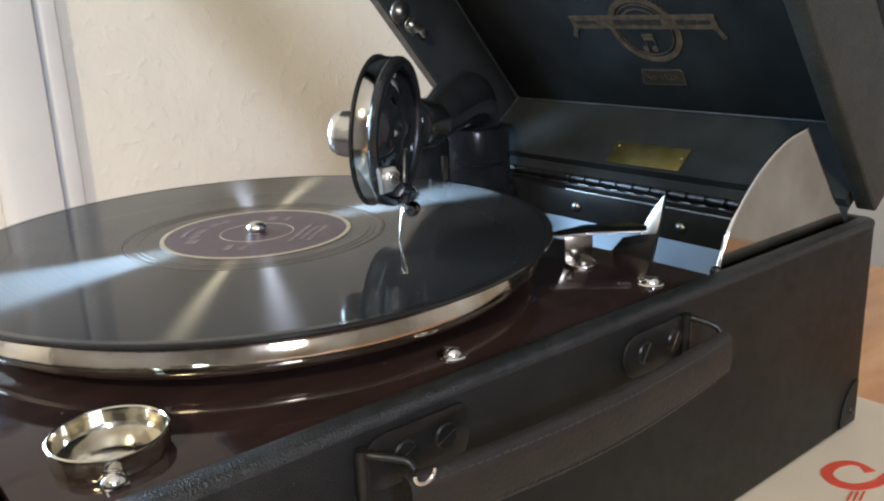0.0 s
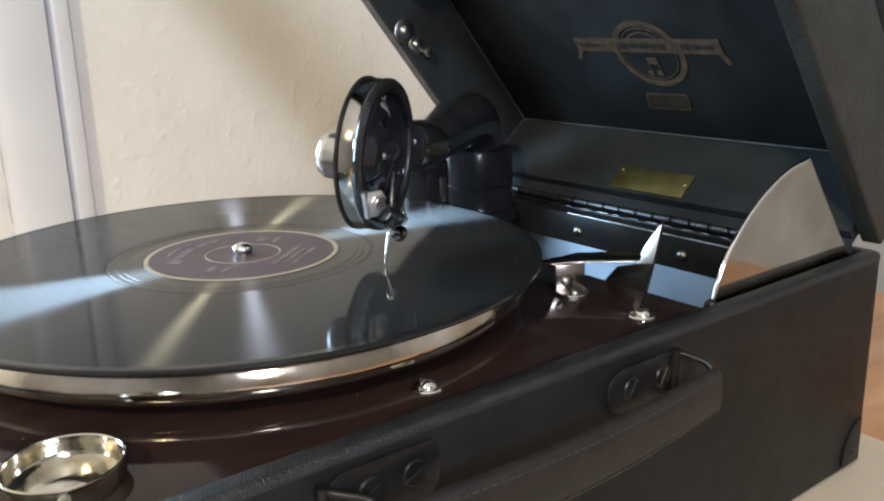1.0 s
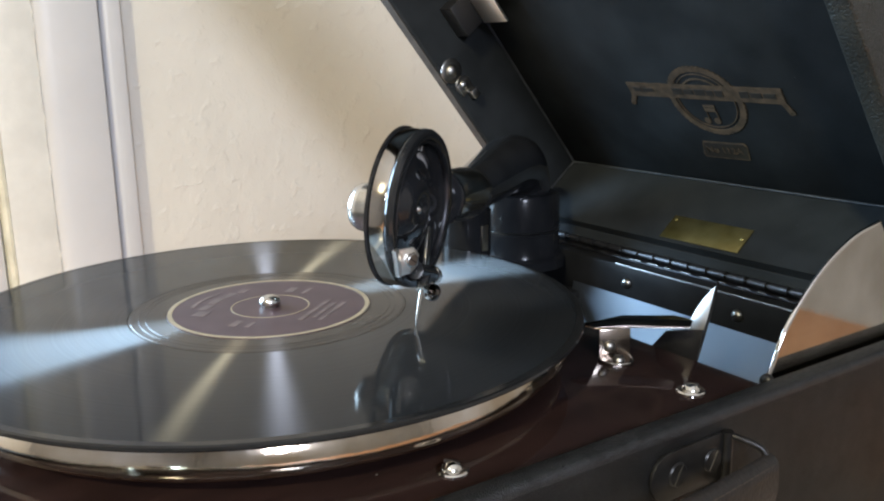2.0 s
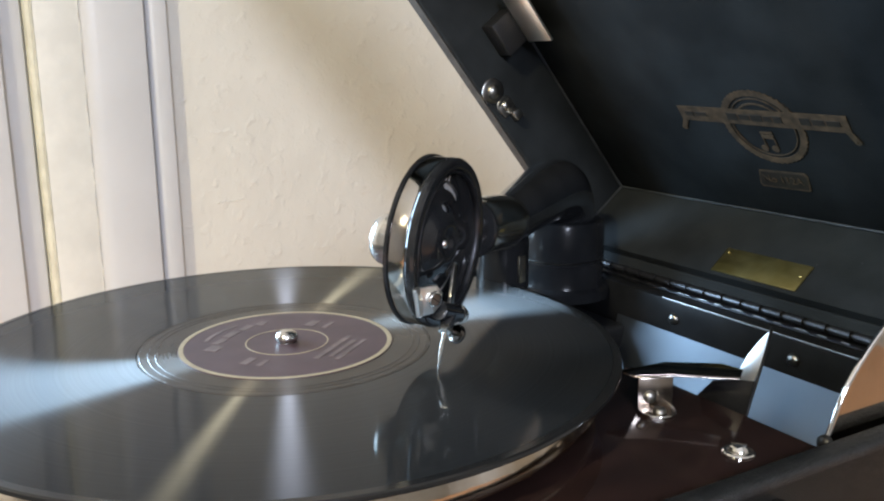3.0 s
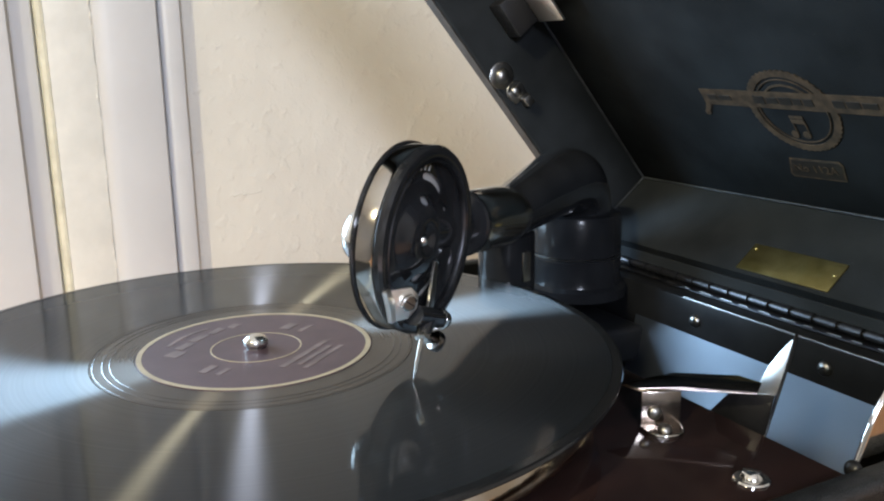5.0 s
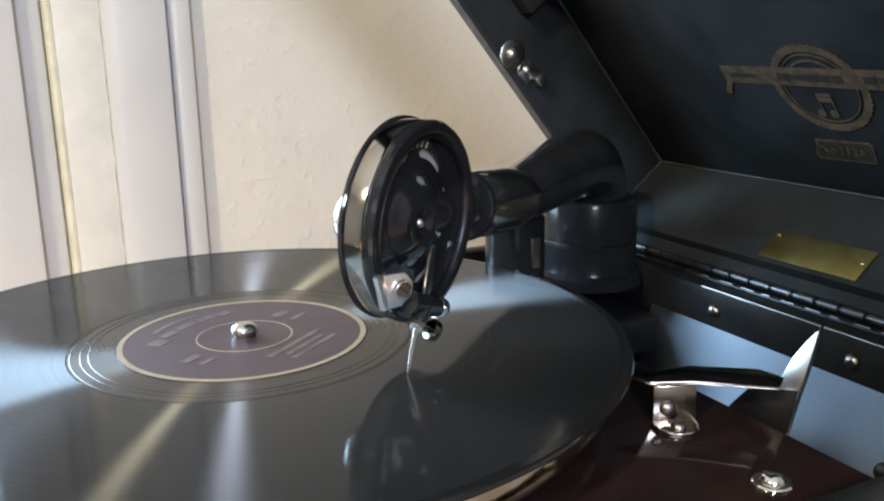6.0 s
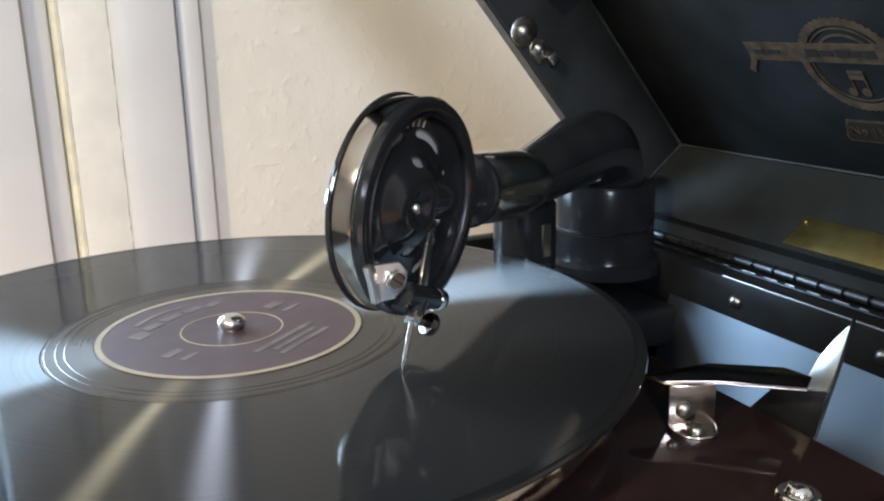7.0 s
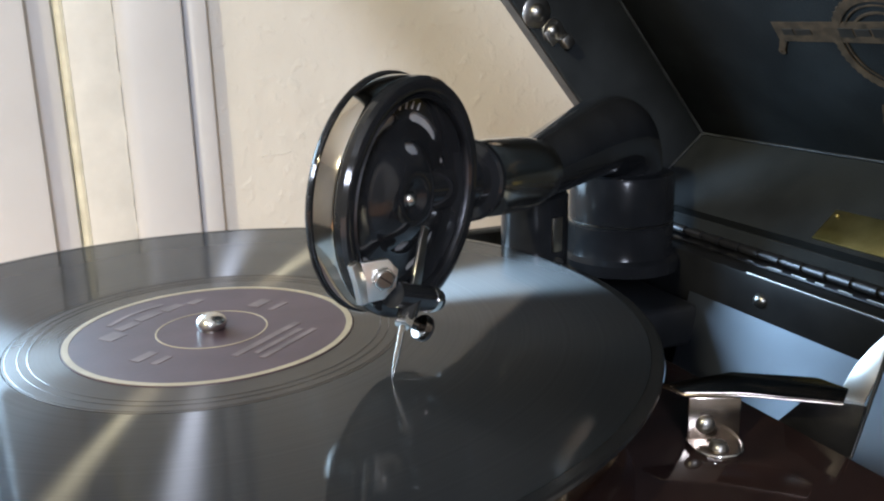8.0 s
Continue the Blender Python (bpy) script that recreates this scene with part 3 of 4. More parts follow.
# piano hinge
hinge = part("hinge_leaf", box(B(), (-0.1330, 0.2400, 0.1041), (0.1330, 0.2500, 0.1052), 0.0003), HINGE, gram, "long steel piano hinge", smooth=40)
part("hinge_upper_leaf", box(B(), (-0.1330, 0.2488, 0.1075), (0.1330, 0.2500, 0.1150), 0.0003), LINING, hinge)
part("hinge_pin", tube(B(), [(-0.1325, 0.2466, 0.1078), (0.1325, 0.2466, 0.1078)], 0.0014, 10), STEEL_DARK, hinge, smooth=60)
dash_rng = random.Random(4)
for k in range(20):
    # short bright strips on the leaf stand for glints along the knuckles
    x0 = -0.1225 + 0.01262 * k + dash_rng.uniform(-0.0010, 0.0010)
    part("hinge_glint", tube(B(), [(x0, 0.2412, 0.1054), (x0 + dash_rng.uniform(0.0040, 0.0088), 0.2412, 0.1054)], 0.00042, 8), STEEL, hinge, "thin bright strip standing for an edge glint", smooth=60)
first = None
for k in range(21):
    x0 = -0.1325 + 0.01262 * k
    if first is None:
        first = part("hinge_knuckle", tube(B(), [(x0 + 0.0004, 0.2466, 0.1078), (x0 + 0.0110, 0.2466, 0.1078)], 0.0022, 14), HINGE, hinge, smooth=40)
    else:
        ob = new("hinge_knuckle", first.data)
        ob.parent = hinge
        ob.location = (0.01262 * k, 0, 0)

# ---- lid ----
TH = radians(38.95)
ND, UP = Vector((0, math.cos(TH), math.sin(TH))), Vector((0, -math.sin(TH), math.cos(TH)))
FOLD = Vector((0, 0.2850, 0.1500))
DEPTH, LONG = 0.0467, 0.392
LID = Matrix(((1, 0, 0), (0, UP.y, ND.y), (0, UP.z, ND.z))).to_4x4()
LID.translation = FOLD  # own x across, y up the lid, z outward from the rim to the top


def lid_box(lo, hi, bevel=0.0008):
    bm = box(B(), lo, hi)
    if bevel:
        soften(bm, bevel)
    bmesh.ops.transform(bm, matrix=LID, verts=bm.verts)
    return bm


LI = 0.1325
lid = part("lid", lid_box((-CX, -0.0095, 0.0), (CX, LONG, 0.0095), 0.0025), LINING, gram, "open lid lined in blue-black cloth", smooth=50)
part("lid_cover", lid_box((-CX - 0.0008, -0.0100, 0.0097), (CX + 0.0008, LONG + 0.0008, 0.0110), 0.0005), LIDCLOTH, lid, "grey-green grained lid cover", smooth=50)
part("lid_back_panel", lid_box((-LI, -0.0075, -0.0490), (LI, 0.0, 0.0), 0.0), LINING, lid, smooth=50)
part("lid_side_panel", lid_box((-CX, -0.0095, -DEPTH), (-LI, LONG, -0.0001), 0.0012), LINING, lid, smooth=50)
part("lid_side_panel", lid_box((LI + 0.002, -0.0095, -DEPTH), (CX, LONG, -0.0001), 0.0012), LIDCLOTH, lid, "grey-green grained side", smooth=50)
# worn rim face of the lid; warm light on it is put into the brown
EDGE = mat("worn_warm_lit_edge", (0.040, 0.033, 0.027), 0.55, vary=0.35, scale=120, bump=0.2, bump_scale=600)
part("lid_rim_edge", lid_box((-CX + 0.0006, -0.0090, -DEPTH - 0.0008), (-LI - 0.003, LONG, -DEPTH - 0.0001), 0.0002), EDGE, lid, "worn brown edge, warm light put into its colour")
part("lid_front_panel", lid_box((-LI, LONG - 0.010, -DEPTH), (LI, LONG, -0.0001), 0.0012), LINING, lid, smooth=50)
# worn welt along the folds
WELT = mat("rubbed_welt", (0.030, 0.033, 0.037), 0.5, vary=0.5, scale=70)
for a, b in (((-LI + 0.001, 0.0008, -0.0008), (LI, 0.0008, -0.0008)), ((-LI + 0.0008, 0.001, -0.0008), (-LI + 0.0008, 0.36, -0.0008)), ((-LI + 0.0008, 0.0008, -0.001), (-LI + 0.0008, 0.0008, -0.046))):
    part("fold_welt", tube(B(), [LID @ Vector(a), LID @ Vector(b)], 0.0007, 8), WELT, lid, "rubbed welt", smooth=60)

# brass maker's plate with two pins
bp = part("maker_plate", lid_box((-0.0190, 0.0001, -0.0468), (0.0345, 0.0008, -0.0300), 0.0002), BRASS, lid, "worn brass plate, engraving illegible", smooth=40)
for x, z in ((-0.0165, -0.0330), (0.0320, -0.0375)):
    dome_screw("pin", LID @ Vector((x, 0.0008, z)), UP, 0.0009, bp, BRASS)


# gilt transfer on the inside of the lid
def lid_flat(name, outline, material, parent, h=0.0003, label=""):
    pts = [LID @ Vector((x, u, -0.0001)) for x, u in outline]
    return part(name, plate(B(), pts, -ND, h), material, parent, label)


def lid_ring(name, cx, cu, r0, r1, material, parent, teeth=0, h=0.0003, a0=0, a1=360, sx=1.0):
    bm = B()
    n = 96
    full = a1 - a0 >= 360
    rows = []
    for k in range(n if full else n + 1):
        a = radians(a0 + (a1 - a0) * k / n)
        ro = r1 * (1 + (0.035 if teeth and (k % 2) else 0))
        rows.append([bm.verts.new(LID @ Vector((cx + sx * r * math.cos(a), cu + r * math.sin(a), -0.0001 - z))) for r, z in ((r0, 0), (r0, h), (ro, h), (ro, 0))])
    for k in range(len(rows) - (0 if full else 1)):
        a, b = rows[k], rows[(k + 1) % len(rows)]
        for j in range(4):
            bm.faces.new((a[j], a[(j + 1) % 4], b[(j + 1) % 4], b[j]))
    return part(name, bm, material, parent)


transfer = lid_flat("gilt_banner", [(-0.0400, 0.0755), (0.0600, 0.0744), (0.0600, 0.0644), (-0.0400, 0.0658)], GILT, lid, 0.0003, "worn gilt banner transfer")
lid_ring("gilt_ring", 0.0115, 0.0640, 0.0200, 0.0232, GILT, transfer, teeth=1, h=0.00035)
lid_ring("gilt_ring", 0.0115, 0.0640, 0.0180, 0.0186, GILT, transfer, h=0.00035)
lid_ring("gilt_arc", 0.0115, 0.0640, 0.0145, 0.0155, GILT, transfer, h=0.00035, a0=38, a1=142)
# scrolled tails of the banner
for x, top, side in ((-0.0385, 0.0660, -1), (0.0585, 0.0648, 1)):
    lid_flat("banner_tail", [(x - 0.0018, top), (x + 0.0020, top - 0.0004), (x + 0.0030 * side + 0.0012, top - 0.0052), (x + 0.0030 * side - 0.0022, top - 0.0056)], GILT, transfer, 0.00035)
    lid_ring("tail_curl", x + 0.0030 * side - 0.0004, top - 0.0056, 0.0006, 0.0018, GILT, transfer, h=0.0004)
# banner lettering as plain dark bars
for x0, x1, h in ((-0.0360, -0.0305, 0.0030), (-0.0290, -0.0215, 0.0026), (-0.0080, -0.0015, 0.0042), (-0.0005, 0.0060, 0.0032), (0.0070, 0.0135, 0.0040), (0.0145, 0.0190, 0.0032),
                  (0.0200, 0.0250, 0.0040), (0.0350, 0.0405, 0.0040), (0.0415, 0.0480, 0.0034), (0.0490, 0.0560, 0.0030)):
    u = 0.0706 - 0.0012 * (x0 + 0.04) / 0.1
    lid_flat("lettering_bar", [(x0, u + h / 2), (x1, u + h / 2), (x1, u - h / 2), (x0, u - h / 2)], GILT_DIM, transfer, 0.0005)
# two joined notes
for x in (0.0065, 0.0130):
    lid_ring("note_head", x, 0.0500, 0.0001, 0.0021, GILT, transfer, h=0.0003)
    lid_flat("note_stem", [(x + 0.0014, 0.0500), (x + 0.0021, 0.0500), (x + 0.0021, 0.0592), (x + 0.0014, 0.0592)], GILT, transfer)
lid_flat("note_beam", [(0.0079, 0.0590), (0.0151, 0.0590), (0.0151, 0.0568), (0.0079, 0.0568)], GILT, transfer, 0.0004)
lid_flat("note_beam", [(0.0079, 0.0612), (0.0151, 0.0612), (0.0151, 0.0598), (0.0079, 0.0598)], GILT, transfer, 0.0004)
# model tablet: a thin frame and its number
tab = lid_flat("model_tablet", [(-0.0048, 0.0338), (0.0232, 0.0346), (0.0246, 0.0326), (0.0226, 0.0220), (-0.0072, 0.0214), (-0.0082, 0.0236)], GILT, lid, 0.0002, "small gilt model number tablet")
lid_flat("tablet_field", [(-0.0040, 0.0328), (0.0224, 0.0336), (0.0236, 0.0320), (0.0218, 0.0230), (-0.0064, 0.0224), (-0.0072, 0.0240)], GILT_DIM, tab, 0.0003)
txt = bpy.data.curves.new("model_number", "FONT")
txt.body, txt.size, txt.extrude, txt.align_x, txt.align_y = "No 112A", 0.0066, 0.0001, "CENTER", "CENTER"
tmp = new("model_number_text", txt)
me = bpy.data.meshes.new_from_object(tmp.evaluated_get(bpy.context.evaluated_depsgraph_get()))
bpy.data.objects.remove(tmp)
bm = B()
bm.from_mesh(me)
bmesh.ops.transform(bm, matrix=LID @ pose(0.0080, 0.0280, -0.0006, 0, 0, 1.5) @ Matrix.Diagonal((1, 1, -1, 1)), verts=bm.verts)
part("model_number", bm, GILT, tab)

# fittings on the side of the lid
for u, z, r in ((0.1160, -0.0405, 0.0046), (0.1035, -0.0390, 0.0036)):
    dome_screw("lid_rivet", LID @ Vector((-LI, u, z)), (1, 0, 0), r, lid, STEEL, washer=r * 1.65)
bm = B()
box(bm, (0.0, 0.0980, -0.0440), (0.0015, 0.1060, -0.0340), 0.0004)
box(bm, (0.0, 0.0930, -0.0400), (0.0060, 0.0990, -0.0350), 0.0006)
bmesh.ops.transform(bm, matrix=Matrix.Translation((0, 0, 0)) @ LID @ Matrix.Translation((-LI, 0, 0)), verts=bm.verts)
part("lid_stay_socket", bm, STEEL, lid, "dull steel stay socket", smooth=40)
catch = part("record_clip", lid_box((-LI, 0.1290, -0.0240), (-LI + 0.0120, 0.1500, -0.0080), 0.0006), MATT_BLACK, lid, "black clip with nickel plate", smooth=40)
part("clip_plate", lid_box((-LI + 0.0125, 0.1280, -0.0100), (-LI + 0.0350, 0.1600, -0.0085), 0.0003), BRIGHT, catch, smooth=40)

# polished quadrant between the lid and the case
FX = 0.1332
arc = spline([(FX, 0.1382, 0.1060), (FX, 0.1476, 0.1256), (FX, 0.1647, 0.1430), (FX, 0.1850, 0.1545), (FX, 0.2035, 0.1590)], 6)
quad = part("lid_quadrant", plate(B(), [tuple(p) for p in arc] + [(FX, 0.2490, 0.1030), (FX, 0.1400, 0.1000)], (1, 0, 0), 0.0009), QUAD_METAL, lid, "mirror-polished nickel lid quadrant")
part("quadrant_lip", tube(B(), arc, 0.0010, 8), NICKEL, quad, smooth=60)
dome_screw("quadrant_stop", (FX + 0.001, 0.1370, 0.1075), (0, -1, 0), 0.0030, quad, STEEL_DARK)

# ---- handle on the case ----
HX = CX


def strap_plate(y0, y1, zc, slots):
    out = []
    h = 0.0085
    for cy, a0 in ((y0 + h, 90), (y1 - h * 0.4, -90)):
        for k in range(9):
            a = radians(a0 + 180 * k / 8)
            out.append((HX, cy + (h if a0 == 90 else h * 0.4) * math.cos(a), zc + h * math.sin(a)))
    pl = part("handle_plate", soften(plate(B(), out, (1, 0, 0), 0.0016), 0.0005), STEEL_DARK, gram, "blackened steel handle plate", smooth=40)
    for y, turn in slots:
        m = basis((HX + 0.0016, y, zc), (1, 0, 0)) @ pose(0, 0, 0, 0, 0, turn)
        sc = part("plate_screw", lathe(B(), [(0, 0.0007), (0.0037, 0.0007), (0.0042, 0.0002), (0.0042, -0.0003), (0, -0.0003)], m, 24), STEEL_DARK, pl, smooth=30)
        part("screw_slot", box(B(), (-0.0036, -0.00018, 0.0006), (0.0036, 0.00018, 0.0009), 0, m), STEEL, sc, "bright slot line")
    return pl


p1 = strap_plate(0.0640, 0.1010, 0.0938, ((0.0760, 60), (0.0930, 60)))
p2 = strap_plate(-0.0480, -0.0085, 0.0955, ((-0.0180, 25), (-0.0330, 25)))
for y, s, top, pl in ((0.1000, 1, 0.0960, p1), (-0.0480, 1.5, 0.0972, p2)):
    bm = tube(B(), spline([(HX - 0.001, y, 0.1010), (HX + 0.004, y + 0.001 * s, 0.1010), (HX + 0.0105, y + 0.0055 * s, top + 0.0025), (HX + 0.0125, y + 0.0065 * s, top)], 4), 0.0012, 10)
    tube(bm, [(HX + 0.0125, y + 0.0065 * s, top), (HX + 0.0125, y + 0.0065 * s, 0.0790)], 0.0012, 10)
    tube(bm, spline([(HX + 0.0125, y + 0.0065 * s, 0.0790), (HX + 0.004, y + 0.001 * s, 0.0830), (HX - 0.001, y, 0.0830)], 4), 0.0012, 10)
    part("handle_loop", bm, STEEL_DARK, pl, smooth=60)
    part("loop_pin", tube(B(), [(HX + 0.0018, y, 0.1025), (HX + 0.0018, y, 0.0800)], 0.0020, 14), STEEL_DARK, pl, smooth=50)
bm = tube(B(), [(HX + 0.0166, -0.0378 + 0.0034 * math.sin(a), 0.0976 - 0.0030 * math.cos(a)) for a in (radians(d) for d in range(-100, 101, 20))], 0.0007, 8)
part("loop_collar", bm, SATIN, p2, "bright worn collar", smooth=60)
# the leather grip, bowed outwards
bm = B()
rows = []
for k in range(25):
    f = k / 24
    y = -0.0420 + (0.1080 + 0.0420) * f
    x = HX + 0.0125 + 0.0045 * math.sin(math.pi * f)
    zc, h = 0.0880 - 0.0015 * math.sin(math.pi * f), 0.0088 + 0.0012 * math.sin(math.pi * f)
    sect = [(0, -h), (0.0018, -h * 0.96), (0.0036, -h * 0.8), (0.0042, -h * 0.4), (0.0044, 0), (0.0042, h * 0.4), (0.0036, h * 0.8), (0.0018, h * 0.96), (0, h), (-0.0008, h * 0.5), (-0.0008, -h * 0.5)]
    rows.append([bm.verts.new((x + dx, y, zc + dz)) for dx, dz in sect])
for a, b in zip(rows, rows[1:]):
    for k in range(len(a)):
        bm.faces.new((a[k], a[(k + 1) % len(a)], b[(k + 1) % len(a)], b[k]))
bm.faces.new(rows[0])
bm.faces.new(rows[-1][::-1])
GRIP = mat("worn_brown_leather", (0.0064, 0.0054, 0.0049), 0.45, colour2=(0.0118, 0.0090, 0.0074), scale=90, bump=0.3, bump_scale=700)
grip = part("leather_grip", bm, GRIP, gram, "worn dark brown stitched leather carrying handle", smooth=60)
STITCH = mat("waxed_thread", (0.035, 0.028, 0.022), 0.6, vary=0.2, scale=200)
for zs in (0.74, -0.74):
    bm = B()
    for k in range(46):
        f = (k + 0.5) / 46
        y = -0.0400 + (0.1060 + 0.0400) * f
        x = HX + 0.0125 + 0.0045 * math.sin(math.pi * f) + 0.0037
        z = 0.0880 - 0.0015 * math.sin(math.pi * f) + zs * (0.0088 + 0.0012 * math.sin(math.pi * f))
        box(bm, (x - 0.0003, y - 0.0011, z - 0.00025), (x + 0.0003, y + 0.0011, z + 0.00025))
    part("stitching", bm, STITCH, grip)

# ---- brake ----
LZ = 0.1200
brake = part("brake_arm", soften(plate(B(), [(0.0740, 0.1006, LZ), (0.0807, 0.1020, LZ), (0.0868, 0.1144, LZ), (0.1015, 0.1325, LZ), (0.0965, 0.1400, LZ), (0.0880, 0.1385, LZ), (0.0755, 0.1215, LZ)], (0, 0, 1), 0.0009), 0.0002),
             ARM_PLATE, gram, "dark nickel brake lever with upright blade", smooth=30)
# thin brighter tube added for the highlight on the arm's edge
part("arm_glint", tube(B(), [(0.0740, 0.1006, LZ + 0.0002), (0.0807, 0.1020, LZ + 0.0002), (0.0868, 0.1144, LZ + 0.0002), (0.1015, 0.1325, LZ + 0.0002)], 0.00032, 8), BROWNED, brake, "thin bright strip standing for an edge glint", smooth=60)
# upright of the bracket and its foot
ex = Vector((0.0868 - 0.0807, 0.1144 - 0.1022, 0)).normalized()
ey = Vector((ex.y, -ex.x, 0))
o = Vector((0.0812, 0.1028, 0))


def br(a, b, z):
    return o + ex * a + ey * b + Vector((0, 0, z))


up = part("brake_bracket", soften(plate(B(), [br(0, 0.0006, BZ), br(0.0128, 0.0006, BZ), br(0.0128, 0, LZ), br(0, 0, LZ)], ey, 0.0010), 0.0003), BROWNED, brake, smooth=30)
foot = [br(0, 0.001, BZ)] + [br(0.0064 + 0.0064 * math.cos(a), 0.004 + 0.0064 * math.sin(a), BZ) for a in (radians(d) for d in (180, 150, 120, 90, 60, 30, 0))][0:] + [br(0.0128, 0.001, BZ)]
part("bracket_foot", plate(B(), foot, (0, 0, 1), 0.0010), BROWNED, brake)
# nickel tube added for the highlight round the foot's edge
part("foot_glint", tube(B(), [tuple(p + Vector((0, 0, 0.0008))) for p in foot], 0.00045, 8), NICKEL, brake, "thin bright strip standing for an edge glint", smooth=60)
dome_screw("bracket_screw", br(0.0066, 0.0058, BZ + 0.001), (0, 0, 1), 0.0024, brake, STEEL, slot=0.0006, height=0.85)
dome_screw("bracket_screw", br(0.0042, 0.0014, BZ + 0.0050), ey, 0.0024, brake, STEEL, height=0.7)
# one bent blade in three metals; bright leaf and dark foot stand for reflections
low = [(0.0982, 0.1412, 0.1020), (0.0881, 0.1370, 0.1025), (0.0804, 0.1338, 0.1060), (0.0861, 0.1362, 0.1140), (0.0943, 0.1396, 0.1161), (0.1001, 0.1420, 0.1170)]
part("brake_blade_foot", soften(plate(B(), low, (-0.385, 0.923, 0), 0.0008), 0.00015), STEEL_DARK, brake, smooth=30)
leaf = [(0.0783, 0.1580, 0.1068), (0.0859, 0.1591, 0.1086), (0.0867, 0.1614, 0.1150), (0.0870, 0.1632, 0.1200), (0.0870, 0.1650, 0.1251), (0.0869, 0.1664, 0.1292), (0.0851, 0.1655, 0.1271), (0.0824, 0.1638, 0.1226), (0.0801, 0.1618, 0.1174), (0.0786, 0.1596, 0.1115)]
part("brake_blade", soften(plate(B(), leaf, (-0.06, 0.94, -0.33), 0.0008), 0.00015), BRIGHT, brake, smooth=30)
part("blade_spine", tube(B(), spline([(0.0980, 0.1414, 0.1022), (0.0958, 0.1480, 0.1120), (0.0914, 0.1580, 0.1226), (0.0866, 0.1668, 0.1300)], 5), 0.0006, 8), STEEL_DARK, brake, smooth=60)
bm = B()
quad4 = [Vector(low[4]), Vector(low[5]), Vector(leaf[1]), Vector(leaf[0])]
plate(bm, quad4, (0, 0.5, -0.86), 0.0008)
part("brake_blade_bend", bm, BROWNED, brake)

# ---- tone arm ----
COL = (-0.0996, 0.2093)
mcol = Matrix.Translation((*COL, 0))
arm = part("tone_arm_column", lathe(B(), [(0.0, 0.0950), (0.0285, 0.0950), (0.0285, 0.1005), (0.0260, 0.1025), (0.0250, 0.1060), (0.0250, 0.1165), (0.0243, 0.1172), (0.0243, 0.1182), (0.0250, 0.1190), (0.0250, 0.1380), (0.0240, 0.1405), (0.0215, 0.1415), (0.0, 0.1415)], mcol, 48),
           SATIN_BLACK, gram, "black enamelled tone arm with nickel neck", smooth=30)
STATIONS = [(-0.0996, 0.2093, 0.1385, 0.0190), (-0.0975, 0.2066, 0.1500, 0.0190), (-0.0900, 0.1970, 0.1590, 0.0186), (-0.0750, 0.1780, 0.1615, 0.0168), (-0.0503, 0.1465, 0.1602, 0.0137), (-0.0299, 0.1205, 0.1585, 0.0114)]
part("column_seam", lathe(B(), [(0.0243, 0.1173), (0.0251, 0.1177), (0.0243, 0.1181)], mcol, 48), STEEL, arm, smooth=60)
pts = spline([q[:3] for q in STATIONS], 6)
rad = [v.x for v in spline([(q[3], 0, 0) for q in STATIONS], 6)]
part("arm_elbow", tube(B(), pts, rad, 40), ENAMEL, arm, smooth=50)
NECK = [Vector((-0.0305, 0.1213, 0.1585)), Vector((-0.0230, 0.1117, 0.1596)), Vector((-0.0130, 0.0990, 0.1614)), Vector((-0.0030, 0.0865, 0.1632))]
NECK.append(NECK[3] + (NECK[3] - NECK[2]).normalized() * 0.0080)
neck_run = spline(NECK, 5)
neck_rad = [v.x for v in spline([(r, 0, 0) for r in (0.0116, 0.0130, 0.0130, 0.0122, 0.0094)], 5)]
part("arm_neck", tube(B(), neck_run, neck_rad, 40), NECK_PLATE, arm, "nickel plated neck", smooth=50)
m = basis(NECK[4], NECK[4] - NECK[3])
part("neck_flange", lathe(B(), [(0.0, -0.001), (0.0120, -0.001), (0.0128, 0.0), (0.0128, 0.0024), (0.0120, 0.0032), (0.0095, 0.0036), (0.0090, 0.0420), (0.0, 0.0420)], m, 48), ENAMEL, arm, smooth=30)
part("arm_rest_post", lathe(B(), [(0.0, 0.0960), (0.0165, 0.0960), (0.0165, 0.1000), (0.0140, 0.1015), (0.0135, 0.1040), (0.0135, 0.1440), (0.0120, 0.1462), (0.0, 0.1465)], Matrix.Translation((-0.0565, 0.1370, 0)), 40), SATIN_BLACK, gram, smooth=30)

# nickel clip on the rest post
az = radians(10)
post = Vector((-0.0565 + 0.0134 * math.cos(az), 0.1370 + 0.0134 * math.sin(az), 0.0))
mclip = Matrix.Translation(post) @ Matrix.Rotation(az, 4, "Z")
clip = part("rest_clip", soften(box(B(), (-0.0004, -0.0024, 0.1230), (0.0012, 0.0024, 0.1370), 0.0, mclip), 0.0005), STEEL, gram, "small dull nickel clip", smooth=40)
dome_screw("clip_screw", mclip @ Vector((0.0004, 0.0006, 0.1180)), (math.cos(az), math.sin(az), 0), 0.0024, clip, STEEL)

# ---- sound box ----
SAZ, STILT = radians(35.0), radians(3.7)
NX = Vector((math.cos(SAZ) * math.cos(STILT), math.sin(SAZ) * math.cos(STILT), -math.sin(STILT)))
TX = Vector((-math.sin(SAZ), math.cos(SAZ), 0))
UX = NX.cross(TX)
SB = Vector((0.0411, 0.0470, 0.1685))
ms = Matrix((TX, UX, NX)).transposed().to_4x4()
ms.translation = SB


def sb(t, u, s):
    """A place on the sound box: along its face, up, and out along its axis."""
    return ms @ Vector((t, u, s))


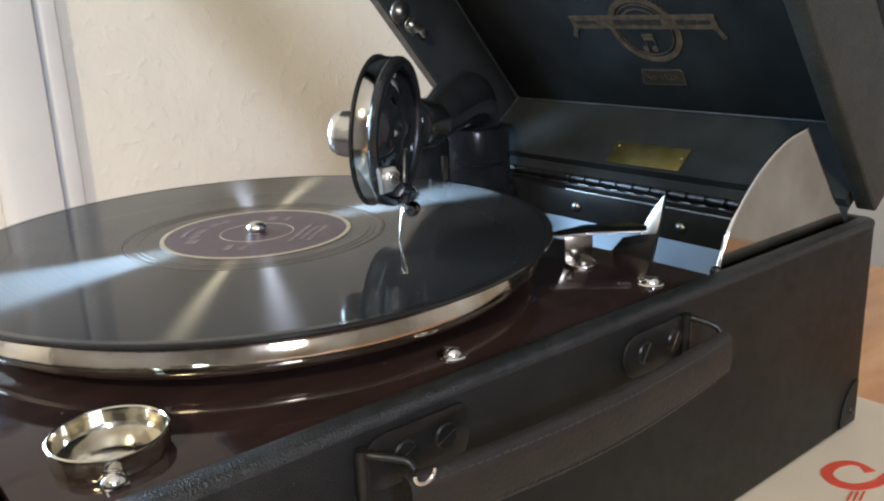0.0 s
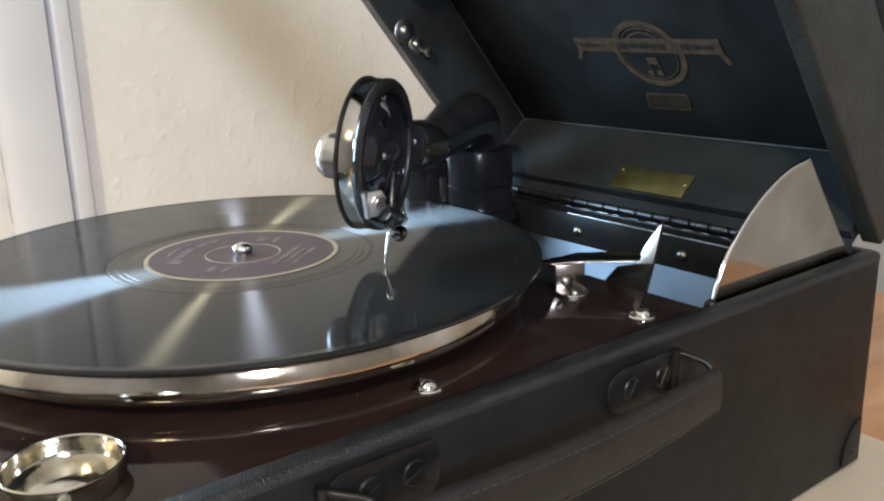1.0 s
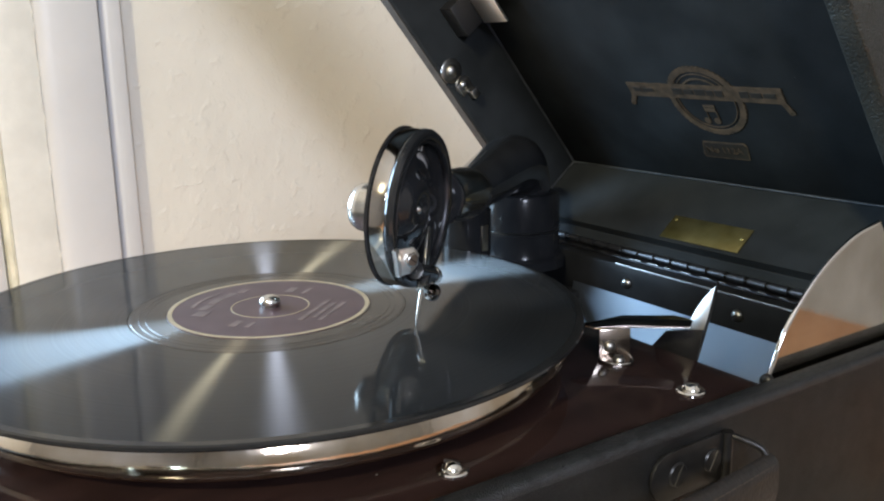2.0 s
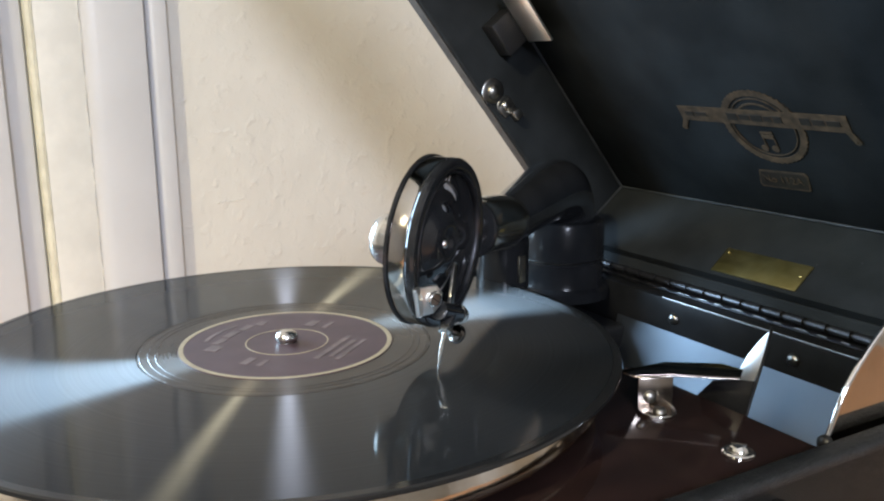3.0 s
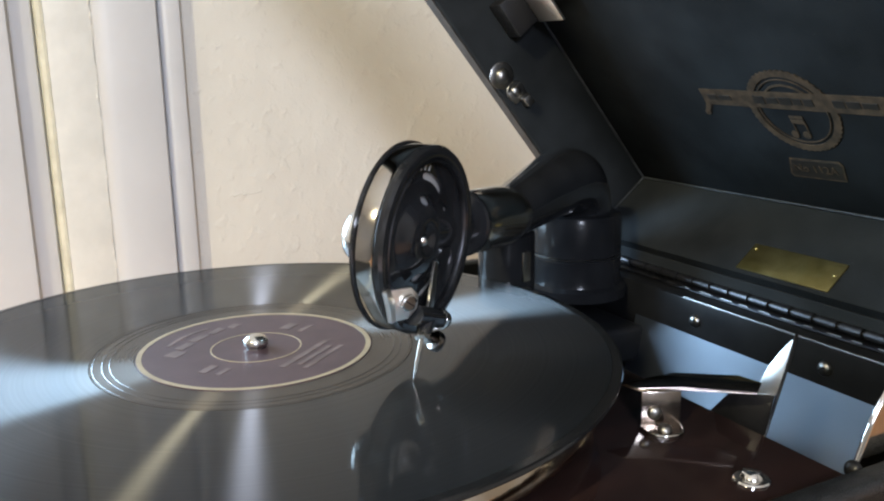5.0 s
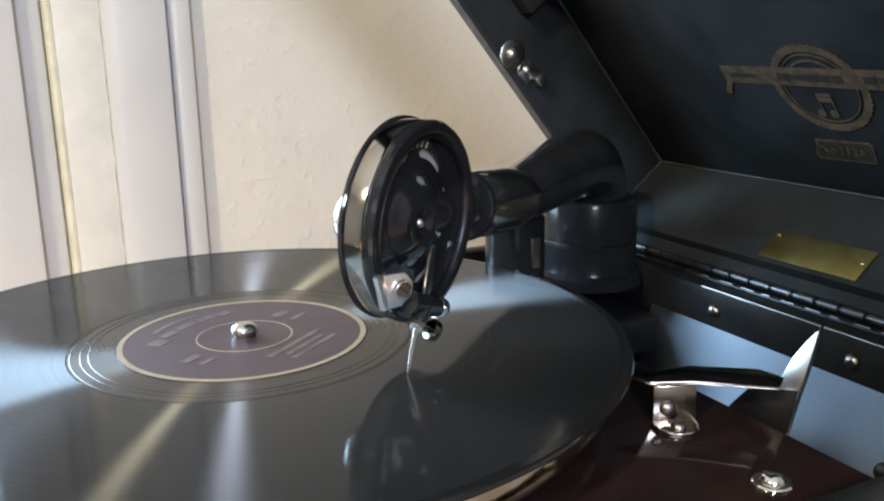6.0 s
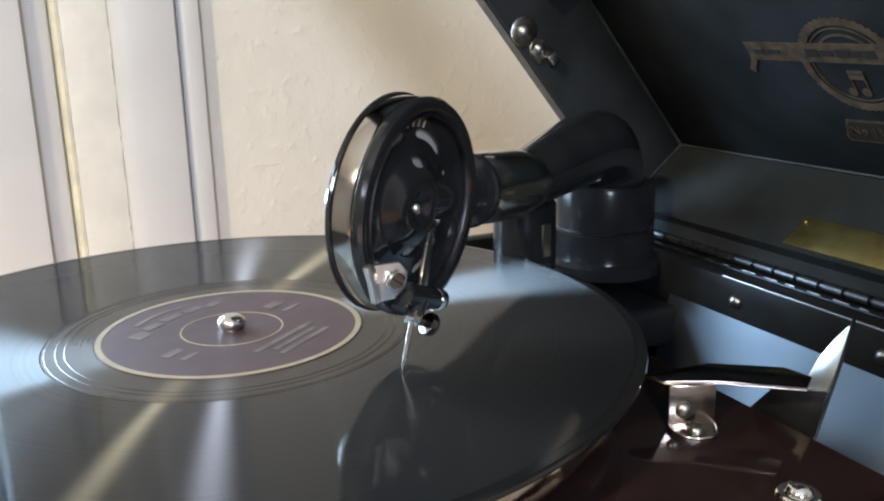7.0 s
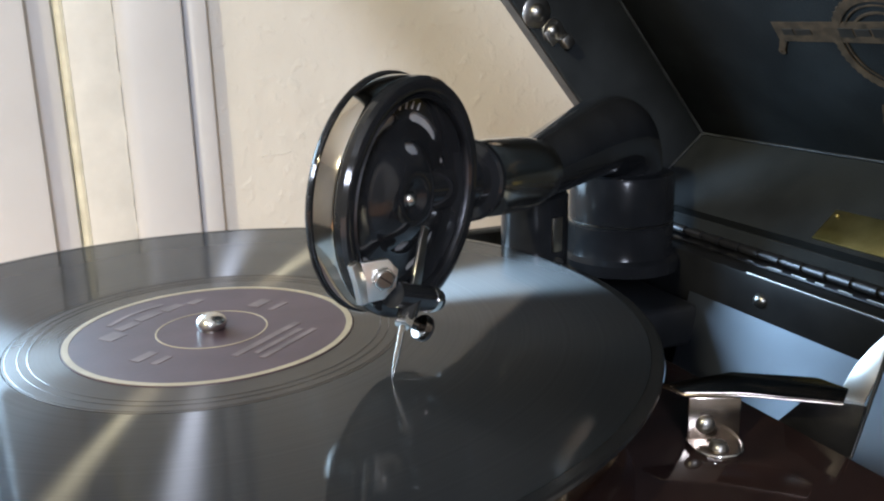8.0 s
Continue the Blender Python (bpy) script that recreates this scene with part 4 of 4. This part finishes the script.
sound = part("sound_box", lathe(B(), [(0.0, -0.0102), (0.0200, -0.0102), (0.0296, -0.0101), (0.0306, -0.0097), (0.0308, -0.0091), (0.0304, -0.0085), (0.0296, -0.0083), (0.0290, -0.0082), (0.0290, -0.0022), (0.0301, -0.0021),
                                      (0.0306, -0.0012), (0.0305, 0.0002), (0.0298, 0.0012), (0.0284, 0.0016), (0.0268, 0.0012), (0.0258, 0.0002), (0.0254, -0.0030), (0.0254, -0.0072), (0.0, -0.0072)], ms, 128),
             ENAMEL, gram, "round black and nickel sound box", smooth=30)
part("nickel_band", lathe(B(), [(0.0291, -0.0083), (0.0300, -0.0082), (0.0303, -0.0078), (0.0303, -0.0027), (0.0301, -0.0023), (0.0291, -0.0021)], ms, 128), BAND, sound, "nickel band", smooth=30)
bm = B()
for k in range(300):
    a = 2 * math.pi * k / 300
    box(bm, (-0.00014, 0.0305, -0.0096), (0.00014, 0.03098, -0.0087), 0, ms @ Matrix.Rotation(a, 4, "Z"))
part("knurled_ring", bm, STEEL_DARK, sound)
part("inner_lip", lathe(B(), [(0.0259, 0.0006), (0.0255, 0.0010), (0.0251, 0.0005), (0.0251, -0.0006), (0.0259, -0.0006)], ms, 128, True), HINGE, sound, smooth=40)
part("diaphragm", lathe(B(), [(0.0, -0.0052), (0.0060, -0.0052), (0.0130, -0.0054), (0.0220, -0.0054), (0.0253, -0.0056)], ms, 72), DIAPHRAGM, sound, "bare metal diaphragm", smooth=40)


# pierced front cover: a domed middle, a ring of petal holes and a ring of long slots
def cover_height(r):
    """How far the cover stands out at a radius."""
    if r < 0.0030:
        return -0.0012
    if r < 0.0145:
        return -0.0034 + 0.0040 * math.cos(math.pi / 2 * ((r - 0.0030) / 0.0115) ** 1.5) - 0.0014 * math.exp(-((r - 0.0030) / 0.0016) ** 2)
    return -0.0034 - 0.0006 * math.sin(math.pi * (r - 0.0145) / 0.0110)


def pierced_cover():
    bm = B()
    n = 270
    radii = [0.0018, 0.0024, 0.0030, 0.0038, 0.0048, 0.0058, 0.0068, 0.0078, 0.0088, 0.0098, 0.0110, 0.0115, 0.0120, 0.0125, 0.0130, 0.0135, 0.0140, 0.0146, 0.0156, 0.0170, 0.0182, 0.0190, 0.0193, 0.0198, 0.0203, 0.0207, 0.0212, 0.0215, 0.0225, 0.0238, 0.0254]
    grid = [[bm.verts.new(ms @ Vector((r * math.cos(2 * math.pi * k / n), r * math.sin(2 * math.pi * k / n), cover_height(r)))) for k in range(n)] for r in radii]
    for i in range(len(radii) - 1):
        r = (radii[i] + radii[i + 1]) / 2
        for k in range(n):
            turn = 360 * (k + 0.5) / n
            # no petals from 112 to 232 degrees: holes dark with shade are left closed
            if 0.0110 < r < 0.0140 and not 112 < turn < 232 and abs((turn + 8) % 60 - 30) < 12 + 2.0 * (0.0115 < r < 0.0135) + 1.3 * (0.0120 < r < 0.0130):
                continue
            if 0.0190 < r < 0.0215 and abs((turn + 30) % 60 - 30) < 19 + 2.0 * (0.0193 < r < 0.0212) + 1.3 * (0.0198 < r < 0.0207):
                continue
            bm.faces.new((grid[i][k], grid[i + 1][k], grid[i + 1][(k + 1) % n], grid[i][(k + 1) % n]))
    lone = [v for v in bm.verts if not v.link_faces]
    bmesh.ops.delete(bm, geom=lone, context="VERTS")
    r = bmesh.ops.extrude_face_region(bm, geom=list(bm.faces), use_keep_orig=True)
    bmesh.ops.translate(bm, verts=[g for g in r["geom"] if isinstance(g, bmesh.types.BMVert)], vec=-NX * 0.0009)
    return bm


part("pierced_cover", pierced_cover(), ENAMEL, sound, "black pierced cover with domed middle", smooth=35)
dome_screw("centre_screw", sb(0, -0.0004, -0.0018), NX, 0.0020, sound, SATIN, height=0.9)
bm = B()
for k in range(9):
    a = radians(74 + 7.0 * k)
    box(bm, (-0.00020, -0.0010, 0), (0.00020, 0.0010, 0.00030), 0, ms @ Matrix.Translation((0.0230 * math.cos(a), 0.0230 * math.sin(a), -0.0038)) @ Matrix.Rotation(a - math.pi / 2 - 0.25, 4, "Z"))
part("engraved_bars", bm, DIAPHRAGM, sound)

# stylus lever, its bridge plates and the needle clamp
BAR0, BAR1 = sb(0.0004, -0.0070, 0.0030), sb(-0.0085, -0.0215, 0.0060)
m = basis(BAR0, BAR1 - BAR0, NX)
bm = loops(B(), [[m @ Vector((sx * w, sy * 0.0005, z)) for sx, sy in ((-1, -1), (1, -1), (1, 1), (-1, 1))] for w, z in ((0.0012, 0.0), (0.0017, 0.004), (0.0020, 0.011), (0.0020, 0.0165))], True, True)
part("stylus_bar", soften(bm, 0.00015), STEEL, sound, "tapered steel stylus bar", smooth=30)
# the bridge plate is bent back towards the rim
NB = (NX * math.cos(radians(30)) - TX * math.sin(radians(30))).normalized()
mb = Matrix((TX * math.cos(radians(30)) + NX * math.sin(radians(30)), UX, NB)).transposed().to_4x4()
mb.translation = sb(-0.0198, -0.0146, 0.0036)
pts = [(-0.0050, 0.0040), (0.0022, 0.0042), (0.0048, 0.0012), (0.0042, -0.0030), (0.0012, -0.0058), (-0.0040, -0.0062), (-0.0034, -0.0016)]
bridge = part("bridge_plate", soften(plate(B(), [mb @ Vector((t, u, -0.0012)) for t, u in pts], NB, 0.0014), 0.0003), BRIGHT, sound, "bright nickel bridge plate", smooth=40)
ear = [(-0.0292, -0.0100), (-0.0268, -0.0092), (-0.0236, -0.0140), (-0.0226, -0.0206), (-0.0252, -0.0206), (-0.0270, -0.0150)]
part("bridge_ear", soften(plate(B(), [sb(t, u, 0.0009) for t, u in ear], NX, 0.0016), 0.0003), BRIGHT, sound, smooth=40)
m = mb @ Matrix.Translation((0.0004, -0.0002, 0.0002))
hexs = [m @ Vector((0.0030 * math.cos(radians(60 * k + 10)), 0.0030 * math.sin(radians(60 * k + 10)), 0)) for k in range(6)]
nut = part("bridge_screw", soften(plate(B(), hexs, NB, 0.0018), 0.0004), SATIN, sound, smooth=40)
part("screw_head", lathe(B(), [(0, 0.0021), (0.0019, 0.0021), (0.0023, 0.0018), (0.0023, 0.0014), (0, 0.0014)], m, 24), STEEL, nut, smooth=30)
part("screw_slot", box(B(), (-0.0019, -0.0002, 0.0016), (0.0019, 0.0002, 0.00225), 0, m @ pose(0, 0, 0, 0, 0, -35)), MATT_BLACK, nut)
TIP = Vector((0.0562, 0.0338, 0.1282))
TOP = sb(-0.0158, -0.0275, 0.0076)
JOINT = sb(-0.0095, -0.0222, 0.0064)
part("pivot_barrel", tube(B(), [sb(-0.0165, -0.0195, 0.0050), sb(-0.0080, -0.0228, 0.0058), sb(0.0003, -0.0256, 0.0060)], [0.0034, 0.0035, 0.0031], 24), ENAMEL, sound, smooth=40)
part("needle_socket", tube(B(), [JOINT, JOINT.lerp(TOP, 0.5), TOP.lerp(JOINT, 0.22)], [0.0027, 0.0025, 0.0022], 20), ENAMEL, sound, smooth=40)
part("socket_tip", tube(B(), [TOP.lerp(JOINT, 0.42), TOP.lerp(JOINT, 0.36), TOP.lerp(JOINT, 0.04), TOP], [0.0021, 0.0024, 0.0023, 0.0019], 6), SATIN, sound, "bright nickel needle chuck", smooth=20)
TS = sb(-0.0098, -0.0294, 0.0100)
TB = TOP.lerp(JOINT, 0.22)
d = (TS - TB).normalized()
tl = (TS - TB).length
thumb = part("thumb_screw", lathe(B(), [(0, 0), (0.0013, 0), (0.0013, tl - 0.0018), (0.0030, tl - 0.0016), (0.0034, tl - 0.0008), (0.0034, tl)], basis(TB, d), 28), ARM_PLATE, sound, "dark nickel thumb screw with black face", smooth=30)
part("screw_face", lathe(B(), [(0.0034, tl - 0.0001), (0.0033, tl + 0.0006), (0.0028, tl + 0.0009), (0.0, tl + 0.0011)], basis(TB, d), 28), MATT_BLACK, thumb, "black face", smooth=30)
part("collar", lathe(B(), [(0.0, -0.0014), (0.0034, -0.0014), (0.0036, -0.0006), (0.0036, 0.0003), (0.0031, 0.0010), (0.0, 0.0012)], basis(sb(-0.0008, -0.0253, 0.0060), sb(0.0005, -0.0255, 0.0060) - sb(-0.0080, -0.0225, 0.0058)), 24), NICKEL, sound, smooth=30)
part("collar_nut", lathe(B(), [(0.0, 0.0012), (0.0027, 0.0012), (0.0029, 0.0018), (0.0029, 0.0030), (0.0024, 0.0036), (0.0, 0.0036)], basis(sb(-0.0008, -0.0253, 0.0060), sb(0.0005, -0.0255, 0.0060) - sb(-0.0080, -0.0225, 0.0058)), 24), ENAMEL, sound, smooth=30)
part("needle", tube(B(), [TOP.lerp(JOINT, 0.05), TOP.lerp(TIP, 0.55), TOP.lerp(TIP, 0.85), TIP], [0.00080, 0.00072, 0.00044, 0.00008], 14), NICKEL, sound, "bright steel needle", smooth=50)
# back fitting with its rounded end cap
part("back_cap", lathe(B(), [(0.0, -0.0286), (0.0062, -0.0285), (0.0082, -0.0275), (0.0094, -0.0255), (0.0098, -0.0230), (0.0098, -0.0100)], ms @ Matrix.Translation((0, -0.0020, 0)), 48), SATIN, sound, "rounded nickel end cap", smooth=40)

# ---- record ----
RZ = 0.1280
rec = thing("shellac_record", (0, 0, 0.1258), "black shellac record with plum paper label, lying on the turntable", "record")
part("record_edge", lathe(B(), [(0.0040, 0.1258), (0.1238, 0.1258), (0.1248, 0.1262), (0.1252, 0.1268), (0.1250, 0.1276), (0.1244, 0.1280), (0.1219, RZ), (0.1218, RZ - 0.0013), (0.0040, RZ - 0.0013)], None, 160, True), SHELLAC, rec, smooth=30)
part("groove_band", lathe(B(), [(0.1217, RZ - 0.0001), (0.0545, RZ - 0.0001), (0.0545, RZ - 0.0009), (0.1217, RZ - 0.0009)], None, 160, True), GROOVES, rec, "finely grooved playing band", smooth=30)
part("run_out", lathe(B(), [(0.0542, RZ - 0.0001), (0.0402, RZ - 0.0001), (0.0402, RZ - 0.0005), (0.0542, RZ - 0.0005)], None, 160, True), RUNOUT, rec, "smooth run-out band", smooth=30)
for r in (0.0478, 0.0502, 0.0532):
    part("run_out_groove", lathe(B(), [(r, RZ - 0.0001), (r + 0.00012, RZ + 0.00001), (r + 0.00026, RZ - 0.0001)], None, 160), RUNOUT, rec, smooth=60)
label = part("label", lathe(B(), [(0.0401, RZ - 0.0003), (0.0400, RZ + 0.0001), (0.0036, RZ + 0.0001), (0.0036, RZ - 0.0004)], None, 96), LABEL, rec, "plum paper label with gold ring", smooth=30)


def label_ring(r0, r1, material, z=0.0002):
    part("printed_ring", lathe(B(), [(r0, RZ + 0.0001), (r0, RZ + z), (r1, RZ + z), (r1, RZ + 0.0001)], None, 96), material, label, smooth=30)


label_ring(0.0380, 0.0397, LABEL_GOLD)
label_ring(0.0151, 0.0156, LABEL_GOLD)


def label_bar(cx, cy, w, h, turn, bow=0.0):
    """A plain printed bar, bent to a ring when bow is its radius."""
    bm = B()
    n = 10
    rows = []
    for k in range(n + 1):
        f = k / n - 0.5
        for_y = []
        for e in (-0.5, 0.5):
            if bow:
                a = f * w / bow
                p = Vector(((bow + e * h) * math.sin(a), (bow + e * h) * math.cos(a) - bow, 0))
            else:
                p = Vector((f * w, e * h, 0))
            for_y.append(p)
        m = Matrix.Rotation(radians(turn), 4, "Z") @ Matrix.Translation((cx, cy, RZ))
        rows.append([bm.verts.new(m @ (p + Vector((0, 0, z)))) for p, z in ((for_y[0], 0.0001), (for_y[0], 0.0002), (for_y[1], 0.0002), (for_y[1], 0.0001))])
    for a, b in zip(rows, rows[1:]):
        for j in range(4):
            bm.faces.new((a[j], a[(j + 1) % 4], b[(j + 1) % 4], b[j]))
    bm.faces.new(rows[0])
    bm.faces.new(rows[-1][::-1])
    part("printed_bar", bm, LABEL_PRINT, label, "faded print bar")


TURN = 130
for cx, cy, w, h, bow in ((-0.0165, 0.0215, 0.0060, 0.0052, 0), (-0.0085, 0.0240, 0.0070, 0.0034, 0), (0.0005, 0.0250, 0.0080, 0.0034, 0), (0.0095, 0.0240, 0.0070, 0.0034, 0), (0.0170, 0.0215, 0.0050, 0.0034, 0),
                          (-0.0240, 0.0020, 0.0070, 0.0030, 0), (-0.0240, -0.0040, 0.0060, 0.0020, 0), (0.0240, 0.0020, 0.0070, 0.0040, 0), (0.0240, -0.0050, 0.0080, 0.0020, 0),
                          (0.0, -0.0195, 0.0280, 0.0022, 0), (0.0, -0.0235, 0.0200, 0.0018, 0), (0.0, -0.0270, 0.0240, 0.0018, 0), (0.0, 0.0310, 0.0220, 0.0016, 0.031)):
    label_bar(cx, cy, w, h, TURN, bow)
